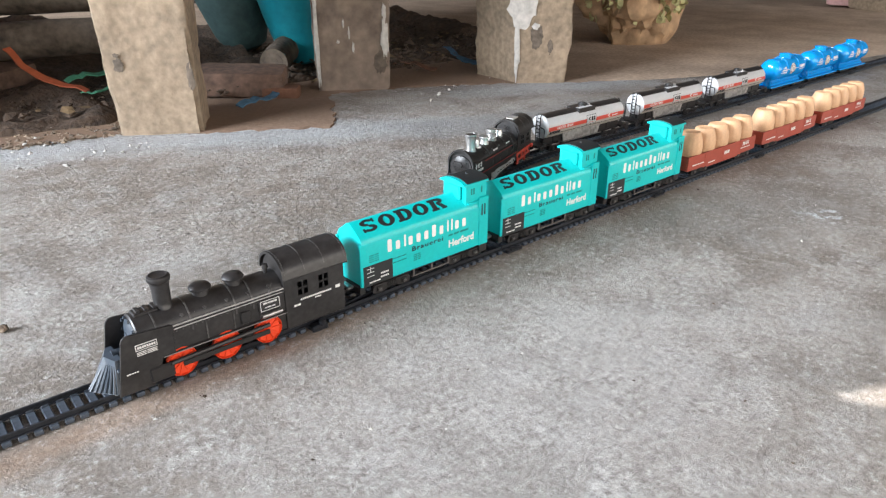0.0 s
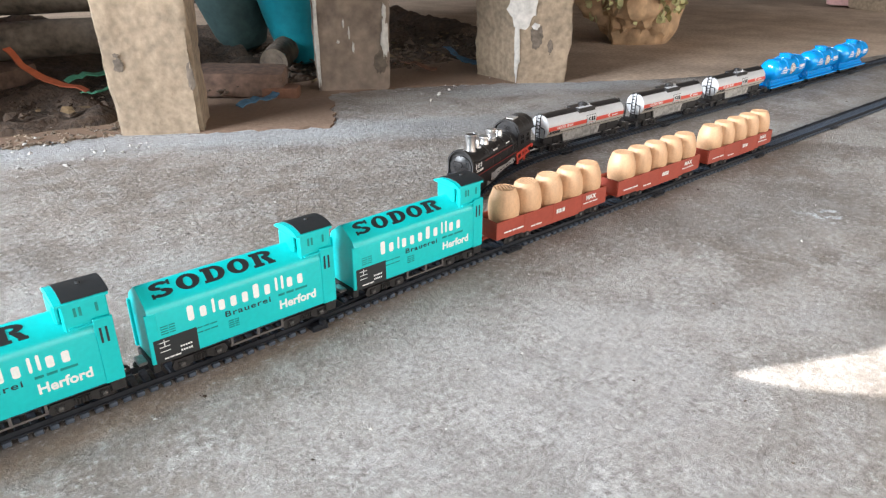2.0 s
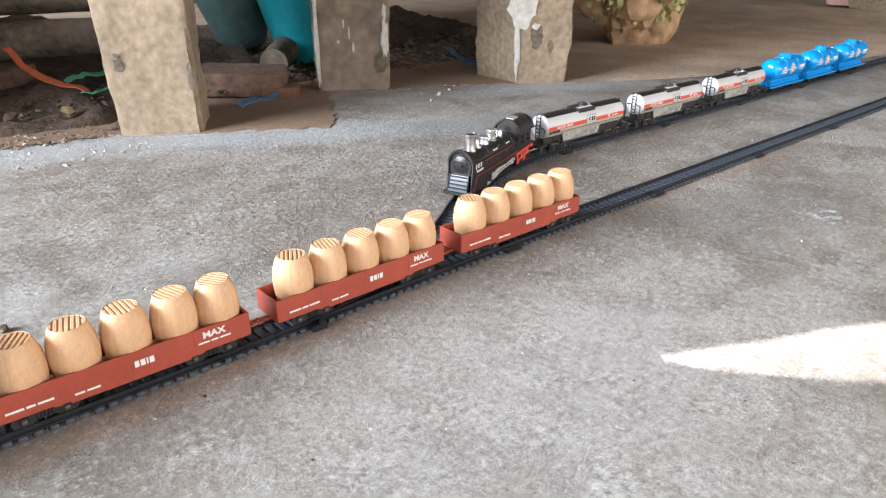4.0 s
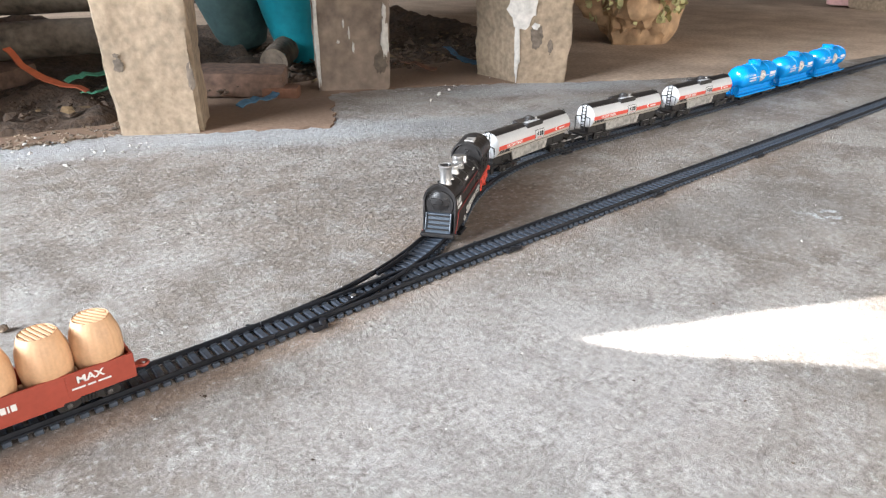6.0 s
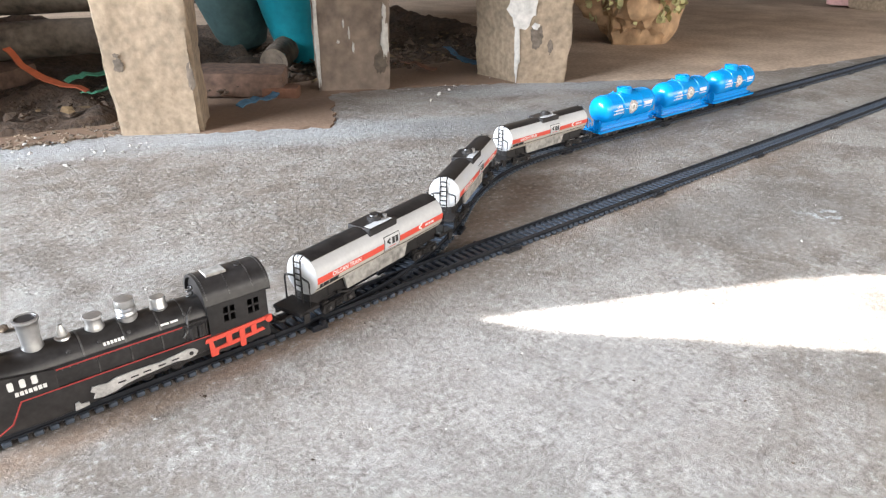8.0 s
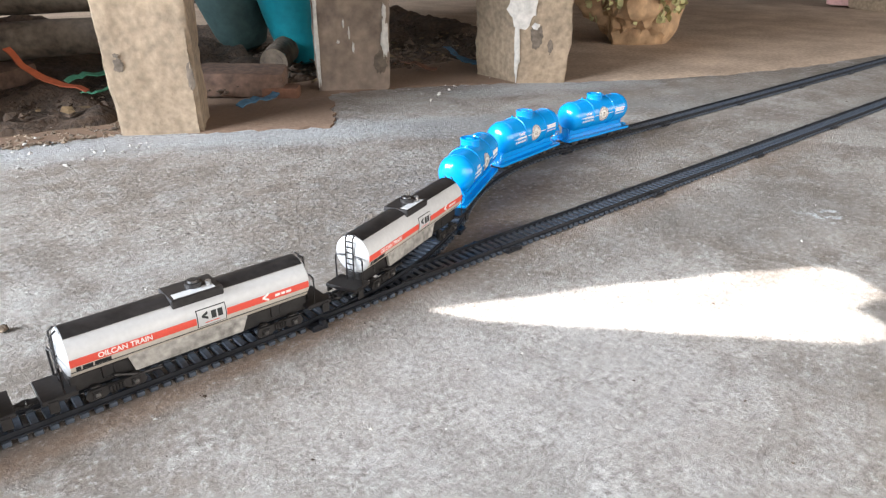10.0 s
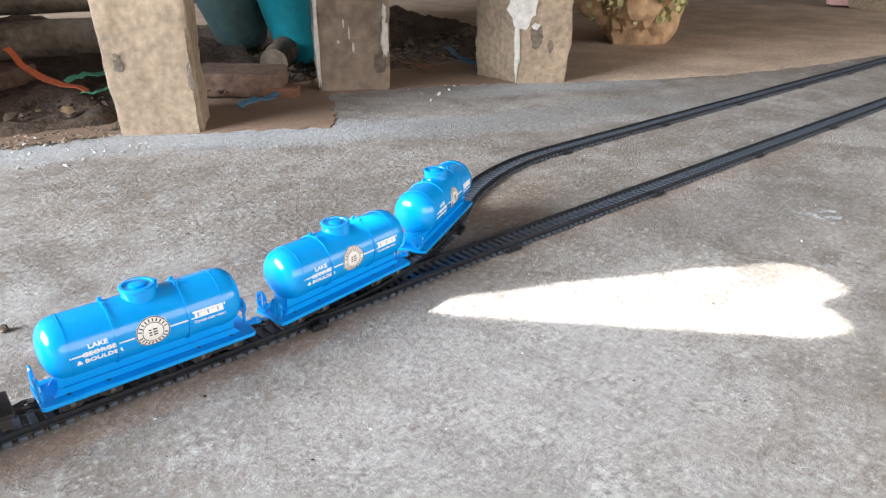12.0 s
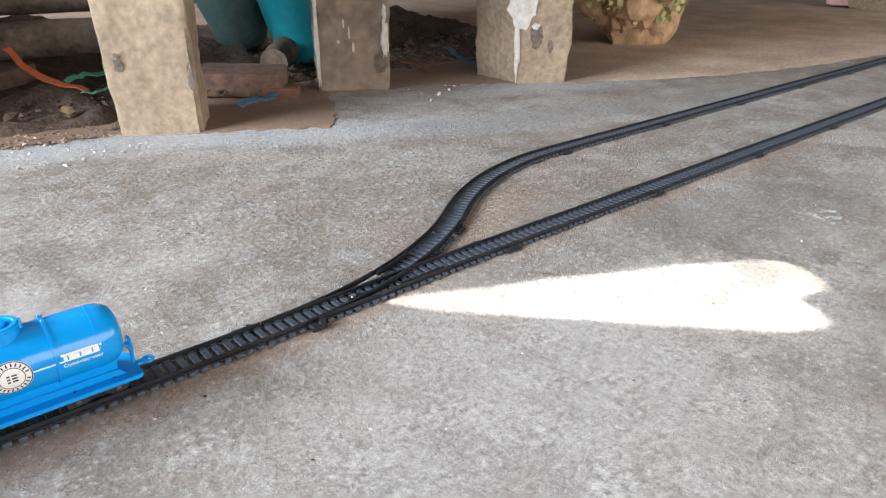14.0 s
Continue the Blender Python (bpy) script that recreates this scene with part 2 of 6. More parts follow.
# ---- shapes ----
def box(bm, x0, x1, y0, y1, z0, z1, bevel=0.0, seg=1):
    made = bmesh.ops.create_cube(bm, size=1.0, matrix=Matrix.Translation(((x0 + x1) / 2, (y0 + y1) / 2, (z0 + z1) / 2)) @ Matrix.Diagonal((x1 - x0, y1 - y0, z1 - z0, 1)))
    if bevel:
        edges = list({e for v in made["verts"] for e in v.link_edges})
        bmesh.ops.bevel(bm, geom=edges, offset=bevel, segments=seg, affect="EDGES", profile=0.5)
    return bm


def cyl(bm, a, c, r0, r1=None, n=20):
    """A capped rod or cone from a to c."""
    a, c = Vector(a), Vector(c)
    d = c - a
    m = Matrix.Translation((a + c) / 2) @ d.to_track_quat("Z", "Y").to_matrix().to_4x4()
    bmesh.ops.create_cone(bm, cap_ends=True, segments=n, radius1=r0, radius2=r0 if r1 is None else r1, depth=d.length, matrix=m)
    return bm


def lathe(bm, prof, m=None, n=28):
    """Turns (radius, height) pairs about z, then moves the result by m."""
    m = m or Matrix()
    rings = []
    for r, h in prof:
        if r < 1e-6:
            rings.append([bm.verts.new(m @ Vector((0, 0, h)))])
        else:
            rings.append([bm.verts.new(m @ Vector((r * math.cos(2 * math.pi * i / n), r * math.sin(2 * math.pi * i / n), h))) for i in range(n)])
    for a, c in zip(rings, rings[1:]):
        for i in range(n):
            j = (i + 1) % n
            if len(a) == 1 and len(c) > 1:
                bm.faces.new((a[0], c[i], c[j]))
            elif len(c) == 1 and len(a) > 1:
                bm.faces.new((a[i], a[j], c[0]))
            elif len(a) > 1:
                bm.faces.new((a[i], a[j], c[j], c[i]))
    return bm


def prism(bm, pts, a, c, axis="y", bevel=0.0):
    """Extrudes an outline from a to c along an axis. axis y: (x, z) pairs; x: (y, z); z: (x, y)."""
    def at(u, v, w):
        return {"y": (u, w, v), "x": (w, u, v), "z": (u, v, w)}[axis]
    lo, hi = [bm.verts.new(at(u, v, a)) for u, v in pts], [bm.verts.new(at(u, v, c)) for u, v in pts]
    n = len(pts)
    faces = [bm.faces.new(lo), bm.faces.new(hi[::-1])]
    for i in range(n):
        faces.append(bm.faces.new((lo[i], hi[i], hi[(i + 1) % n], lo[(i + 1) % n])))
    bmesh.ops.recalc_face_normals(bm, faces=faces)
    if bevel:
        bmesh.ops.bevel(bm, geom=list({e for f in faces for e in f.edges}), offset=bevel, segments=1, affect="EDGES")
    return bm


def tube(bm, pts, r, n=8, closed=False):
    """A bent rod through points."""
    pts = [Vector(q) for q in pts]
    rings = []
    k = len(pts)
    for i, q in enumerate(pts):
        d = (pts[(i + 1) % k] - pts[i - 1]) if closed else (pts[min(i + 1, k - 1)] - pts[max(i - 1, 0)])
        m = d.to_track_quat("Z", "Y").to_matrix()
        rings.append([bm.verts.new(q + m @ Vector((r * math.cos(2 * math.pi * j / n), r * math.sin(2 * math.pi * j / n), 0))) for j in range(n)])
    for i in range(k if closed else k - 1):
        a, c = rings[i], rings[(i + 1) % k]
        for j in range(n):
            bm.faces.new((a[j], a[(j + 1) % n], c[(j + 1) % n], c[j]))
    if not closed:
        bm.faces.new(rings[0][::-1])
        bm.faces.new(rings[-1])
    return bm


def mesh_of(bm, name, mat, smooth=True):
    bmesh.ops.recalc_face_normals(bm, faces=bm.faces[:])
    me = bpy.data.meshes.new(name)
    bm.to_mesh(me)
    bm.free()
    me.materials.append(mat)
    if smooth:
        me.shade_smooth()
        me.set_sharp_from_angle(angle=radians(35))
    return me


def part(name, bm, mat, parent, label="", m=None, smooth=True):
    ob = new(name, mesh_of(bm, name, mat, smooth))
    ob.parent = parent
    if m is not None:
        ob.matrix_basis = m
    return tagged(ob, label)


def thing(name, label, category, group="", m=None, kind=""):
    ob = new(name)
    ob.empty_display_size = 0.02
    if m is not None:
        ob.matrix_basis = m
    return tagged(ob, label, category, group, kind)


def single(name, bm, mat, label, category="", kind="", m=None, smooth=True, group=""):
    ob = new(name, mesh_of(bm, name, mat, smooth))
    if m is not None:
        ob.matrix_basis = m
    return tagged(ob, label, category, group, kind)


def B():
    return bmesh.new()


def lettering(name, text, size, mat, parent, m, wrap=0.0, stretch=1.0, bold=0.0, label="", align="CENTER", spacing=1.0):
    """Words in the built-in font, as thin raised print. wrap: the radius of an upright drum whose side the words follow."""
    cu = bpy.data.curves.new(name, "FONT")
    cu.body, cu.size, cu.align_x, cu.align_y, cu.offset, cu.space_character, cu.resolution_u = text, size, align, "CENTER", bold * size, spacing, 3
    cu.extrude = 0.00012
    tmp = bpy.data.objects.new(name, cu)
    scene.collection.objects.link(tmp)
    me = bpy.data.meshes.new_from_object(tmp.evaluated_get(bpy.context.evaluated_depsgraph_get()))
    bpy.data.objects.remove(tmp)
    for v in me.vertices:
        u, w, d = v.co.x * stretch, v.co.y, v.co.z
        if wrap:
            a = w / wrap
            v.co = m @ Vector((u, (wrap + d) * math.sin(a), (wrap + d) * math.cos(a) - wrap))
        else:
            v.co = m @ Vector((u, w, d))
    me.materials.clear()
    me.materials.append(mat)
    ob = new(name, me)
    ob.parent = parent
    return tagged(ob, label)


def bars(name, mat, parent, m, widths, h, gap, wrap=0.0, rows=1, lead=0.0):
    """Writing that cannot be read: plain bars of its size and colour."""
    bm = B()
    total = sum(widths) + gap * (len(widths) - 1)
    for r in range(rows):
        u = -total / 2
        for w in widths:
            v0 = -r * lead
            cs = [(u, v0 - h / 2), (u + w, v0 - h / 2), (u + w, v0 + h / 2), (u, v0 + h / 2)]
            vs = []
            for d in (-0.0001, 0.00013):
                for a, c in cs:
                    if wrap:
                        vs.append(bm.verts.new(m @ Vector((a, (wrap + d) * math.sin(c / wrap), (wrap + d) * math.cos(c / wrap) - wrap))))
                    else:
                        vs.append(bm.verts.new(m @ Vector((a, c, d))))
            bm.faces.new(vs[4:])
            for i in range(4):
                bm.faces.new((vs[i], vs[(i + 1) % 4], vs[4 + (i + 1) % 4], vs[4 + i]))
            u += w + gap
    return part(name, bm, mat, parent, smooth=False)


def side(x, y, z, lean=0.0):
    """The plane of print on the side that faces -y, leaning back by so many degrees."""
    return pose(x, y, z, 90 - lean)


def rounded(half_w, half_h, r, cx=0.0, cy=0.0, n=5):
    pts = []
    for sx, sy, a0 in ((1, 1, 0), (-1, 1, 90), (-1, -1, 180), (1, -1, 270)):
        for i in range(n + 1):
            a = radians(a0 + 90 * i / n)
            pts.append((cx + sx * (half_w - r) + r * math.cos(a), cy + sy * (half_h - r) + r * math.sin(a)))
    return pts


# ---- the place ----
def floor_sheet():
    bm = B()
    bmesh.ops.create_grid(bm, x_segments=2, y_segments=2, size=30)
    return single("floor", bm, CEMENT, "worn grey cement floor with pits and pale scuffs", kind="structure")


def earth_patch():
    """Brown earth beyond the cement, under the slab, with a ragged edge towards the cement."""
    edge = [(-1.6, 1.35), (-0.6, 0.86), (-0.29, 0.715), (-0.129, 0.69), (-0.03, 0.612), (0.05, 0.565), (0.148, 0.512), (0.215, 0.61), (0.285, 0.742),
            (0.41, 0.70), (0.53, 0.645), (0.64, 0.588), (0.74, 0.515), (0.90, 0.42), (1.09, 0.335), (1.35, 0.27), (1.66, 0.222), (2.2, 0.12), (4.3, -0.2)]
    rng = random.Random(4)
    fine = []
    for (ax, ay), (cx, cy) in zip(edge, edge[1:]):
        for i in range(8):
            f = i / 8
            fine.append((ax + (cx - ax) * f + rng.uniform(-0.006, 0.006), ay + (cy - ay) * f + rng.uniform(-0.008, 0.008)))
    bm = B()
    rim = fine + [(4.3, -0.2), (4.3, 2.95), (-1.6, 2.95)]
    top = [bm.verts.new((x + (0.008 if i < len(fine) else 0), y + (0.012 if i < len(fine) else 0), 0.0022)) for i, (x, y) in enumerate(rim)]
    low = [bm.verts.new((x, y, -0.002)) for x, y in rim]
    n = len(rim)
    edges = [bm.edges.new((top[i], top[(i + 1) % n])) for i in range(n)]
    for i in range(n):
        bm.faces.new((low[i], low[(i + 1) % n], top[(i + 1) % n], top[i]))
    bmesh.ops.triangle_fill(bm, edges=edges, use_beauty=True)
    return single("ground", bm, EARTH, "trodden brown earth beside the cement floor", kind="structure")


def shell():
    """Unseen low roof added to keep light out, with a hatch; walls on the two far sides; the near and left sides are
    open.
    """
    bm = B()
    X0, X1, Y0, Y1, Z = -1.5, 4.4, -1.5, 3.0, 1.5
    hx0, hx1, hy0, hy1 = -0.90, -0.12, 0.52, 1.45
    for x0, x1, y0, y1 in ((X0, hx0, Y0, Y1), (hx1, X1, Y0, Y1), (hx0, hx1, Y0, hy0), (hx0, hx1, hy1, Y1)):
        box(bm, x0, x1, y0, y1, Z, Z + 0.06)
    single("ceiling", bm, DARK_WALL, "unseen low roof added to keep light out, with a hatch in it", kind="structure", smooth=False)
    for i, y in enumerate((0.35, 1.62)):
        single("beam_%d" % (i + 1), box(B(), X0, X1, y - 0.03, y + 0.03, 1.38, 1.44, 0.003), WOOD, "unseen timber added to carry the sun mask sheet", kind="structure", smooth=False)
    # Added out of view: blocks the left daylight from the space under the slab.
    single("light_block_west", box(B(), -0.66, -0.58, 0.84, 1.95, 0, 0.42, 0.004), DARK_WALL, "unseen low wall added to keep side light from under the slab", kind="structure", smooth=False)
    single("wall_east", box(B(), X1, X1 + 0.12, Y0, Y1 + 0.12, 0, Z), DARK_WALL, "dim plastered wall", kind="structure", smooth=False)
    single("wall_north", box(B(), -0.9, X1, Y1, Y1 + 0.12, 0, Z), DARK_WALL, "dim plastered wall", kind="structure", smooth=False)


# The outline of the sun patch, cut as a gap into the added sheet, from its tip.
GAP = [(-0.006, 0.010), (0.052, -0.019), (0.149, -0.065), (0.248, -0.117), (0.310, -0.155), (0.330, -0.175), (0.331, -0.195), (0.318, -0.220), (0.306, -0.229), (0.285, -0.223),
       (0.263, -0.221), (0.262, -0.236), (0.252, -0.252), (0.238, -0.257), (0.208, -0.242), (0.150, -0.179), (0.090, -0.115), (0.044, -0.064), (0.013, -0.029)]
SHEET_Z = 1.441


def sun_mask_sheet():
    """An unseen sheet added under the hatch; the sun falls through its gap and makes the patch on the floor."""
    bm = B()
    rng = random.Random(2)
    outline = []
    for (ax, ay), (cx, cy) in zip(GAP, GAP[1:] + GAP[:1]):
        for i in range(4):
            outline.append((ax + (cx - ax) * i / 4 + rng.uniform(-0.0012, 0.0012), ay + (cy - ay) * i / 4 + rng.uniform(-0.0012, 0.0012)))
    n = len(outline)
    for z in (0.0, 0.002):
        vs = [bm.verts.new((x, y, z)) for x, y in outline] + [bm.verts.new((x, y, z)) for x, y in ((-0.85, -1.1), (1.1, -1.1), (1.1, 0.85), (-0.85, 0.85))]
        bm.verts.ensure_lookup_table()
        es = [bm.edges.new((vs[i], vs[(i + 1) % n])) for i in range(n)] + [bm.edges.new((vs[n + i], vs[n + (i + 1) % 4])) for i in range(4)]
        bmesh.ops.triangle_fill(bm, edges=es, use_beauty=True)
    gone = [f for f in bm.faces if inside(f.calc_center_median(), outline)]
    bmesh.ops.delete(bm, geom=gone, context="FACES_ONLY")
    return single("sun_mask", bm, ROOFING, "unseen rusty sheet added under the hatch, its gap shapes the sun patch", "roof sheet", smooth=False)


def inside(q, pts):
    odd = False
    for (ax, ay), (cx, cy) in zip(pts, pts[1:] + pts[:1]):
        if (ay > q.y) != (cy > q.y) and q.x < (cx - ax) * (q.y - ay) / (cy - ay) + ax:
            odd = not odd
    return odd


def concrete_post(corner, along, back, w, d, h, lean=(0, 0), mortar=(), seed=0, label="", mat=None):
    """A rough cast post. corner: its near left foot; along, back: the ways of its front face and depth."""
    along, back = Vector((*along, 0)).normalized(), Vector((*back, 0)).normalized()
    root = thing("concrete_post", label, "post", "posts under the slab")
    root.matrix_basis = pose(*corner, 0)
    bm = B()
    nx, ny, nz = 20, 18, 40
    rng = random.Random(seed)
    off = Vector((seed * 3.1, seed * 1.7, 0))

    def skin(u, v, z):
        f = 1 + 0.10 * (z / h - 0.15)
        q = along * (w * (u - 0.5) * f + w * 0.5) + back * (d * v) + Vector((lean[0] * z, lean[1] * z, z))
        k = noise.noise(q * 14 + off) * 0.003 + noise.noise(q * 50 + off) * 0.0018 + noise.noise(q * 120 + off) * 0.0010
        edge = (u < 0.01 or u > 0.99) and (v < 0.01 or v > 0.99)
        n = (along * (u - 0.5) + back * (v - 0.5)) * 2
        return q + n * (k - (0.002 + 0.012 * max(0.0, noise.noise(q * 22 + off) - 0.1) if edge else 0))

    ring = [(i / nx, 0) for i in range(nx)] + [(1, j / ny) for j in range(ny)] + [(1 - i / nx, 1) for i in range(nx)] + [(0, 1 - j / ny) for j in range(ny)]
    rows = [[bm.verts.new(skin(u, v, h * k / nz)) for u, v in ring] for k in range(nz + 1)]
    for a, c in zip(rows, rows[1:]):
        for i in range(len(ring)):
            j = (i + 1) % len(ring)
            bm.faces.new((a[i], a[j], c[j], c[i]))
    bm.faces.new(rows[0][::-1])
    bm.faces.new(rows[-1])
    part("shaft", bm, mat or CONCRETE, root)
    for u, z, hw, hh, *dark in mortar:
        bm = B()
        q = along * (w * u) - back * 0.0015 + Vector((lean[0] * z, lean[1] * z, z))
        m = Matrix.Translation(q) @ Matrix((along, back, (0, 0, 1))).transposed().to_4x4()
        bmesh.ops.create_icosphere(bm, subdivisions=3, radius=1)
        for v in bm.verts:
            k = 1 + 0.5 * noise.noise(v.co * 1.9 + Vector((seed, z * 50, 0))) + 0.45 * noise.noise(v.co * 5.5 + Vector((seed, z * 70, 3)))
            v.co = m @ Vector((v.co.x * hw * k, v.co.y * (0.0008 if dark else 0.003), v.co.z * hh * k))
        part("stain" if dark else "pale_smear", bm, GRIME if dark else PALE_SMEAR, root, "dark grimy stain" if dark else "pale smear for mortar and for painted edge light")
    return root


floor_sheet()
earth_patch()
shell()
SHEET = sun_mask_sheet()
concrete_post((-0.129, 0.684), (0.847, -0.53), (0.47, 0.88), 0.128, 0.118, 0.342, (-0.03, 0.0), ((0.17, 0.108, 0.007, 0.009, 1), (0.955, 0.090, 0.005, 0.020, 1), (0.165, 0.122, 0.004, 0.003, 1)), 1, "rough tan concrete post with a chipped edge")
# The two tall smears at its left edge are painted light on that edge.
concrete_post((0.283, 0.776), (0.876, -0.48), (0.48, 0.876), 0.146, 0.12, 0.342, (0, 0), ((0.93, 0.10, 0.007, 0.034), (0.93, 0.150, 0.004, 0.014), (0.018, 0.11, 0.004, 0.085), (0.022, 0.19, 0.004, 0.04), (0.50, 0.085, 0.0022, 0.009), (0.38, 0.13, 0.002, 0.007), (0.45, 0.112, 0.0018, 0.010), (0.30, 0.096, 0.003, 0.003), (0.86, 0.055, 0.012, 0.020, 1)), 2, "stained brown concrete post with pale mortar", STAINED)
concrete_post((0.6466, 0.587), (0.80, -0.60), (0.05, 1.0), 0.116, 0.13, 0.342, (0, 0), ((0.10, 0.165, 0.026, 0.045), (0.02, 0.07, 0.005, 0.06), (0.36, 0.095, 0.012, 0.022, 1), (0.62, 0.075, 0.005, 0.013, 1), (0.34, 0.115, 0.007, 0.006)), 3, "grey concrete post with a pale mortar streak")


# ---- the track ----
X0, R1, TURN, FLAT, R2 = -0.2186, 0.4343, 0.6588, 0.0088, 0.4252  # where the branch leaves, its two bends
JOINT, LENGTH, PITCH = 0.0171, 0.245, 0.00875


def drift(x):
    """How far the main line strays sideways before the points, and its heading there."""
    f = max(0.0, min(1.0, (0.02 - x) / 0.32))
    return -0.0056 * f * f * (3 - 2 * f), math.atan(0.0056 * 6 * f * (1 - f) / 0.32)


def branch(s):
    """Place and heading on the branch, s metres past the points; on the main line where s is below 0."""
    if s < 0:
        return main_line(s)
    if s < R1 * TURN:
        a = s / R1
        x, y = X0 + R1 * math.sin(a), R1 * (1 - math.cos(a))
        return x, y + drift(x)[0], a + drift(x)[1]
    x, y, s = X0 + R1 * math.sin(TURN), R1 * (1 - math.cos(TURN)), s - R1 * TURN
    if s < FLAT:
        return x + s * math.cos(TURN), y + s * math.sin(TURN), TURN
    x, y, s = x + FLAT * math.cos(TURN), y + FLAT * math.sin(TURN), s - FLAT
    if s < R2 * TURN:
        a = TURN - s / R2
        return x + R2 * (math.sin(TURN) - math.sin(a)), y + R2 * (math.cos(a) - math.cos(TURN)), a
    return x + R2 * math.sin(TURN) + s - R2 * TURN, y + R2 * (1 - math.cos(TURN)), 0.0


def main_line(s):
    x = X0 + s
    return x, drift(x)[0], drift(x)[1]


def rail(way, s0, s1, off, parent, z=0.0, name="rail"):
    """One rail with a foot and a head, along a line."""
    n = max(2, int((s1 - s0) / 0.012)) if s0 < 0.58 else 2
    sec = [(-0.0018, 0.0030), (0.0018, 0.0030), (0.0018, 0.0038), (0.0007, 0.0042), (0.0009, 0.0066), (0.0006, 0.0070), (-0.0006, 0.0070), (-0.0009, 0.0066), (-0.0007, 0.0042), (-0.0018, 0.0038)]
    bm = B()
    rows = []
    for i in range(n + 1):
        x, y, a = way(s0 + (s1 - s0) * i / n)
        rows.append([bm.verts.new((x - math.sin(a) * (off + u), y + math.cos(a) * (off + u), h + z)) for u, h in sec])
    k = len(sec)
    for a, c in zip(rows, rows[1:]):
        for j in range(k):
            bm.faces.new((a[j], a[(j + 1) % k], c[(j + 1) % k], c[j]))
    bm.faces.new(rows[0])
    bm.faces.new(rows[-1][::-1])
    return part(name, bm, TRACK_BLACK, parent)


def sleeper_mesh(half):
    bm = B()
    box(bm, -0.0026, 0.0026, -half, half, 0.0, 0.0034, 0.0005)
    for k in (-1, 1):
        y0, y1 = sorted((k * 0.0090, k * 0.0108))
        box(bm, -0.0024, 0.0024, y0, y1, 0.0030, 0.0042, 0.0004)
    return mesh_of(bm, "sleeper", SLEEPER_BLACK, smooth=False)


SLEEPER = sleeper_mesh(0.0156)
tab = B()
box(tab, -0.010, 0.010, 0.0140, 0.0195, 0.0, 0.0034, 0.0008)
cyl(tab, (0.004, 0.0172, 0.0032), (0.004, 0.0172, 0.0046), 0.0017)
TAB = mesh_of(tab, "connector_tab", TRACK_BLACK)


def lay(way, s0, s1, label, ends=(1, 1)):
    """A length of toy track: two rails, its sleepers and the tabs that join it to the next."""
    root = thing("track_piece", label, "toy track", "lengths of track")
    for k in (1, -1):
        rail(way, s0 + 0.0004, s1 - 0.0004, 0.0114 * k, root)
    s = s0 + PITCH / 2
    while s < s1 - 0.002:
        x, y, a = way(s)
        ob = new("sleeper", SLEEPER)
        ob.parent, ob.matrix_basis = root, pose(x, y, 0, 0, 0, math.degrees(a))
        s += PITCH
    for used, s, flip in ((ends[0], s0 + 0.012, 180), (ends[1], s1 - 0.012, 0)):
        if used:
            x, y, a = way(s)
            ob = new("connector_tab", TAB)
            ob.parent, ob.matrix_basis = root, pose(x, y, 0, 0, 0, math.degrees(a) + flip)
    return root


def points():
    """The switch: check rails, point blades and the little screw between the rails."""
    root = lay(main_line, JOINT - LENGTH - X0, JOINT - X0, "black plastic track switch with moving blades", ends=(0, 1))
    rail(branch, 0.005, 0.232, 0.0114, root, 0.0004, "branch_rail")
    rail(branch, 0.02, 0.232, -0.0114, root, 0.0004, "branch_rail")
    rail(main_line, 0.115, 0.165, -0.0078, root, -0.0003, "check_rail")
    rail(branch, 0.115, 0.165, 0.0078, root, 0.0001, "check_rail")
    s = 0.128
    while s < 0.231:
        x, y, a = branch(s)
        ob = new("sleeper", SLEEPER)
        ob.parent, ob.matrix_basis = root, pose(x, y, -0.0004, 0, 0, math.degrees(a))
        s += PITCH
    low = drift(-0.147)[0]
    part("blade_plate", box(B(), -0.155, -0.138, low - 0.002, low + 0.005, 0.0, 0.005, 0.001), TRACK_BLACK, root)
    part("screw", cyl(B(), (-0.147, low + 0.0015, 0.005), (-0.147, low + 0.0015, 0.0062), 0.0024), STEEL, root, "bright steel screw")
    low = drift(-0.19)[0]
    bm = box(B(), -0.200, -0.186, low - 0.0215, low - 0.0140, 0.0, 0.0052, 0.001)
    cyl(bm, (-0.19, low - 0.019, 0.003), (-0.19, low - 0.019, 0.0085), 0.0028)
    part("lever", bm, TRACK_BLACK, root)


for k in range(-17, 8):
    if k != -1:
        lay(main_line, JOINT + k * LENGTH - X0, JOINT + (k + 1) * LENGTH - X0, "straight length of black plastic toy track")
points()
lay(branch, 0.232, 0.575, "curved length of black plastic toy track")
for k in range(6):
    lay(branch, 0.575 + k * LENGTH, 0.575 + (k + 1) * LENGTH, "straight length of black plastic toy track")


# ---- running gear, shared by the wagons ----
VALANCE = material("dirty pale grey plastic", (0.40, 0.385, 0.36), 0.55, vary=0.35, grain=200, patch=60, bump=0.2)
CHASSIS_METAL = material("dull dark axle metal", (0.12, 0.115, 0.11), 0.5, 0.5, vary=0.3, grain=500, bump=0.1)
wheel_bm = B()
lathe(wheel_bm, [(0.0, -0.0016), (0.0052, -0.0016), (0.0052, 0.0), (0.0048, 0.0012), (0.0036, 0.0014), (0.0030, 0.0008), (0.0014, 0.0008), (0.0012, 0.0020), (0.0, 0.0022)], pose(0, 0, 0, 90), 20)
WHEEL_MESH = mesh_of(wheel_bm, "wheel", CHASSIS)
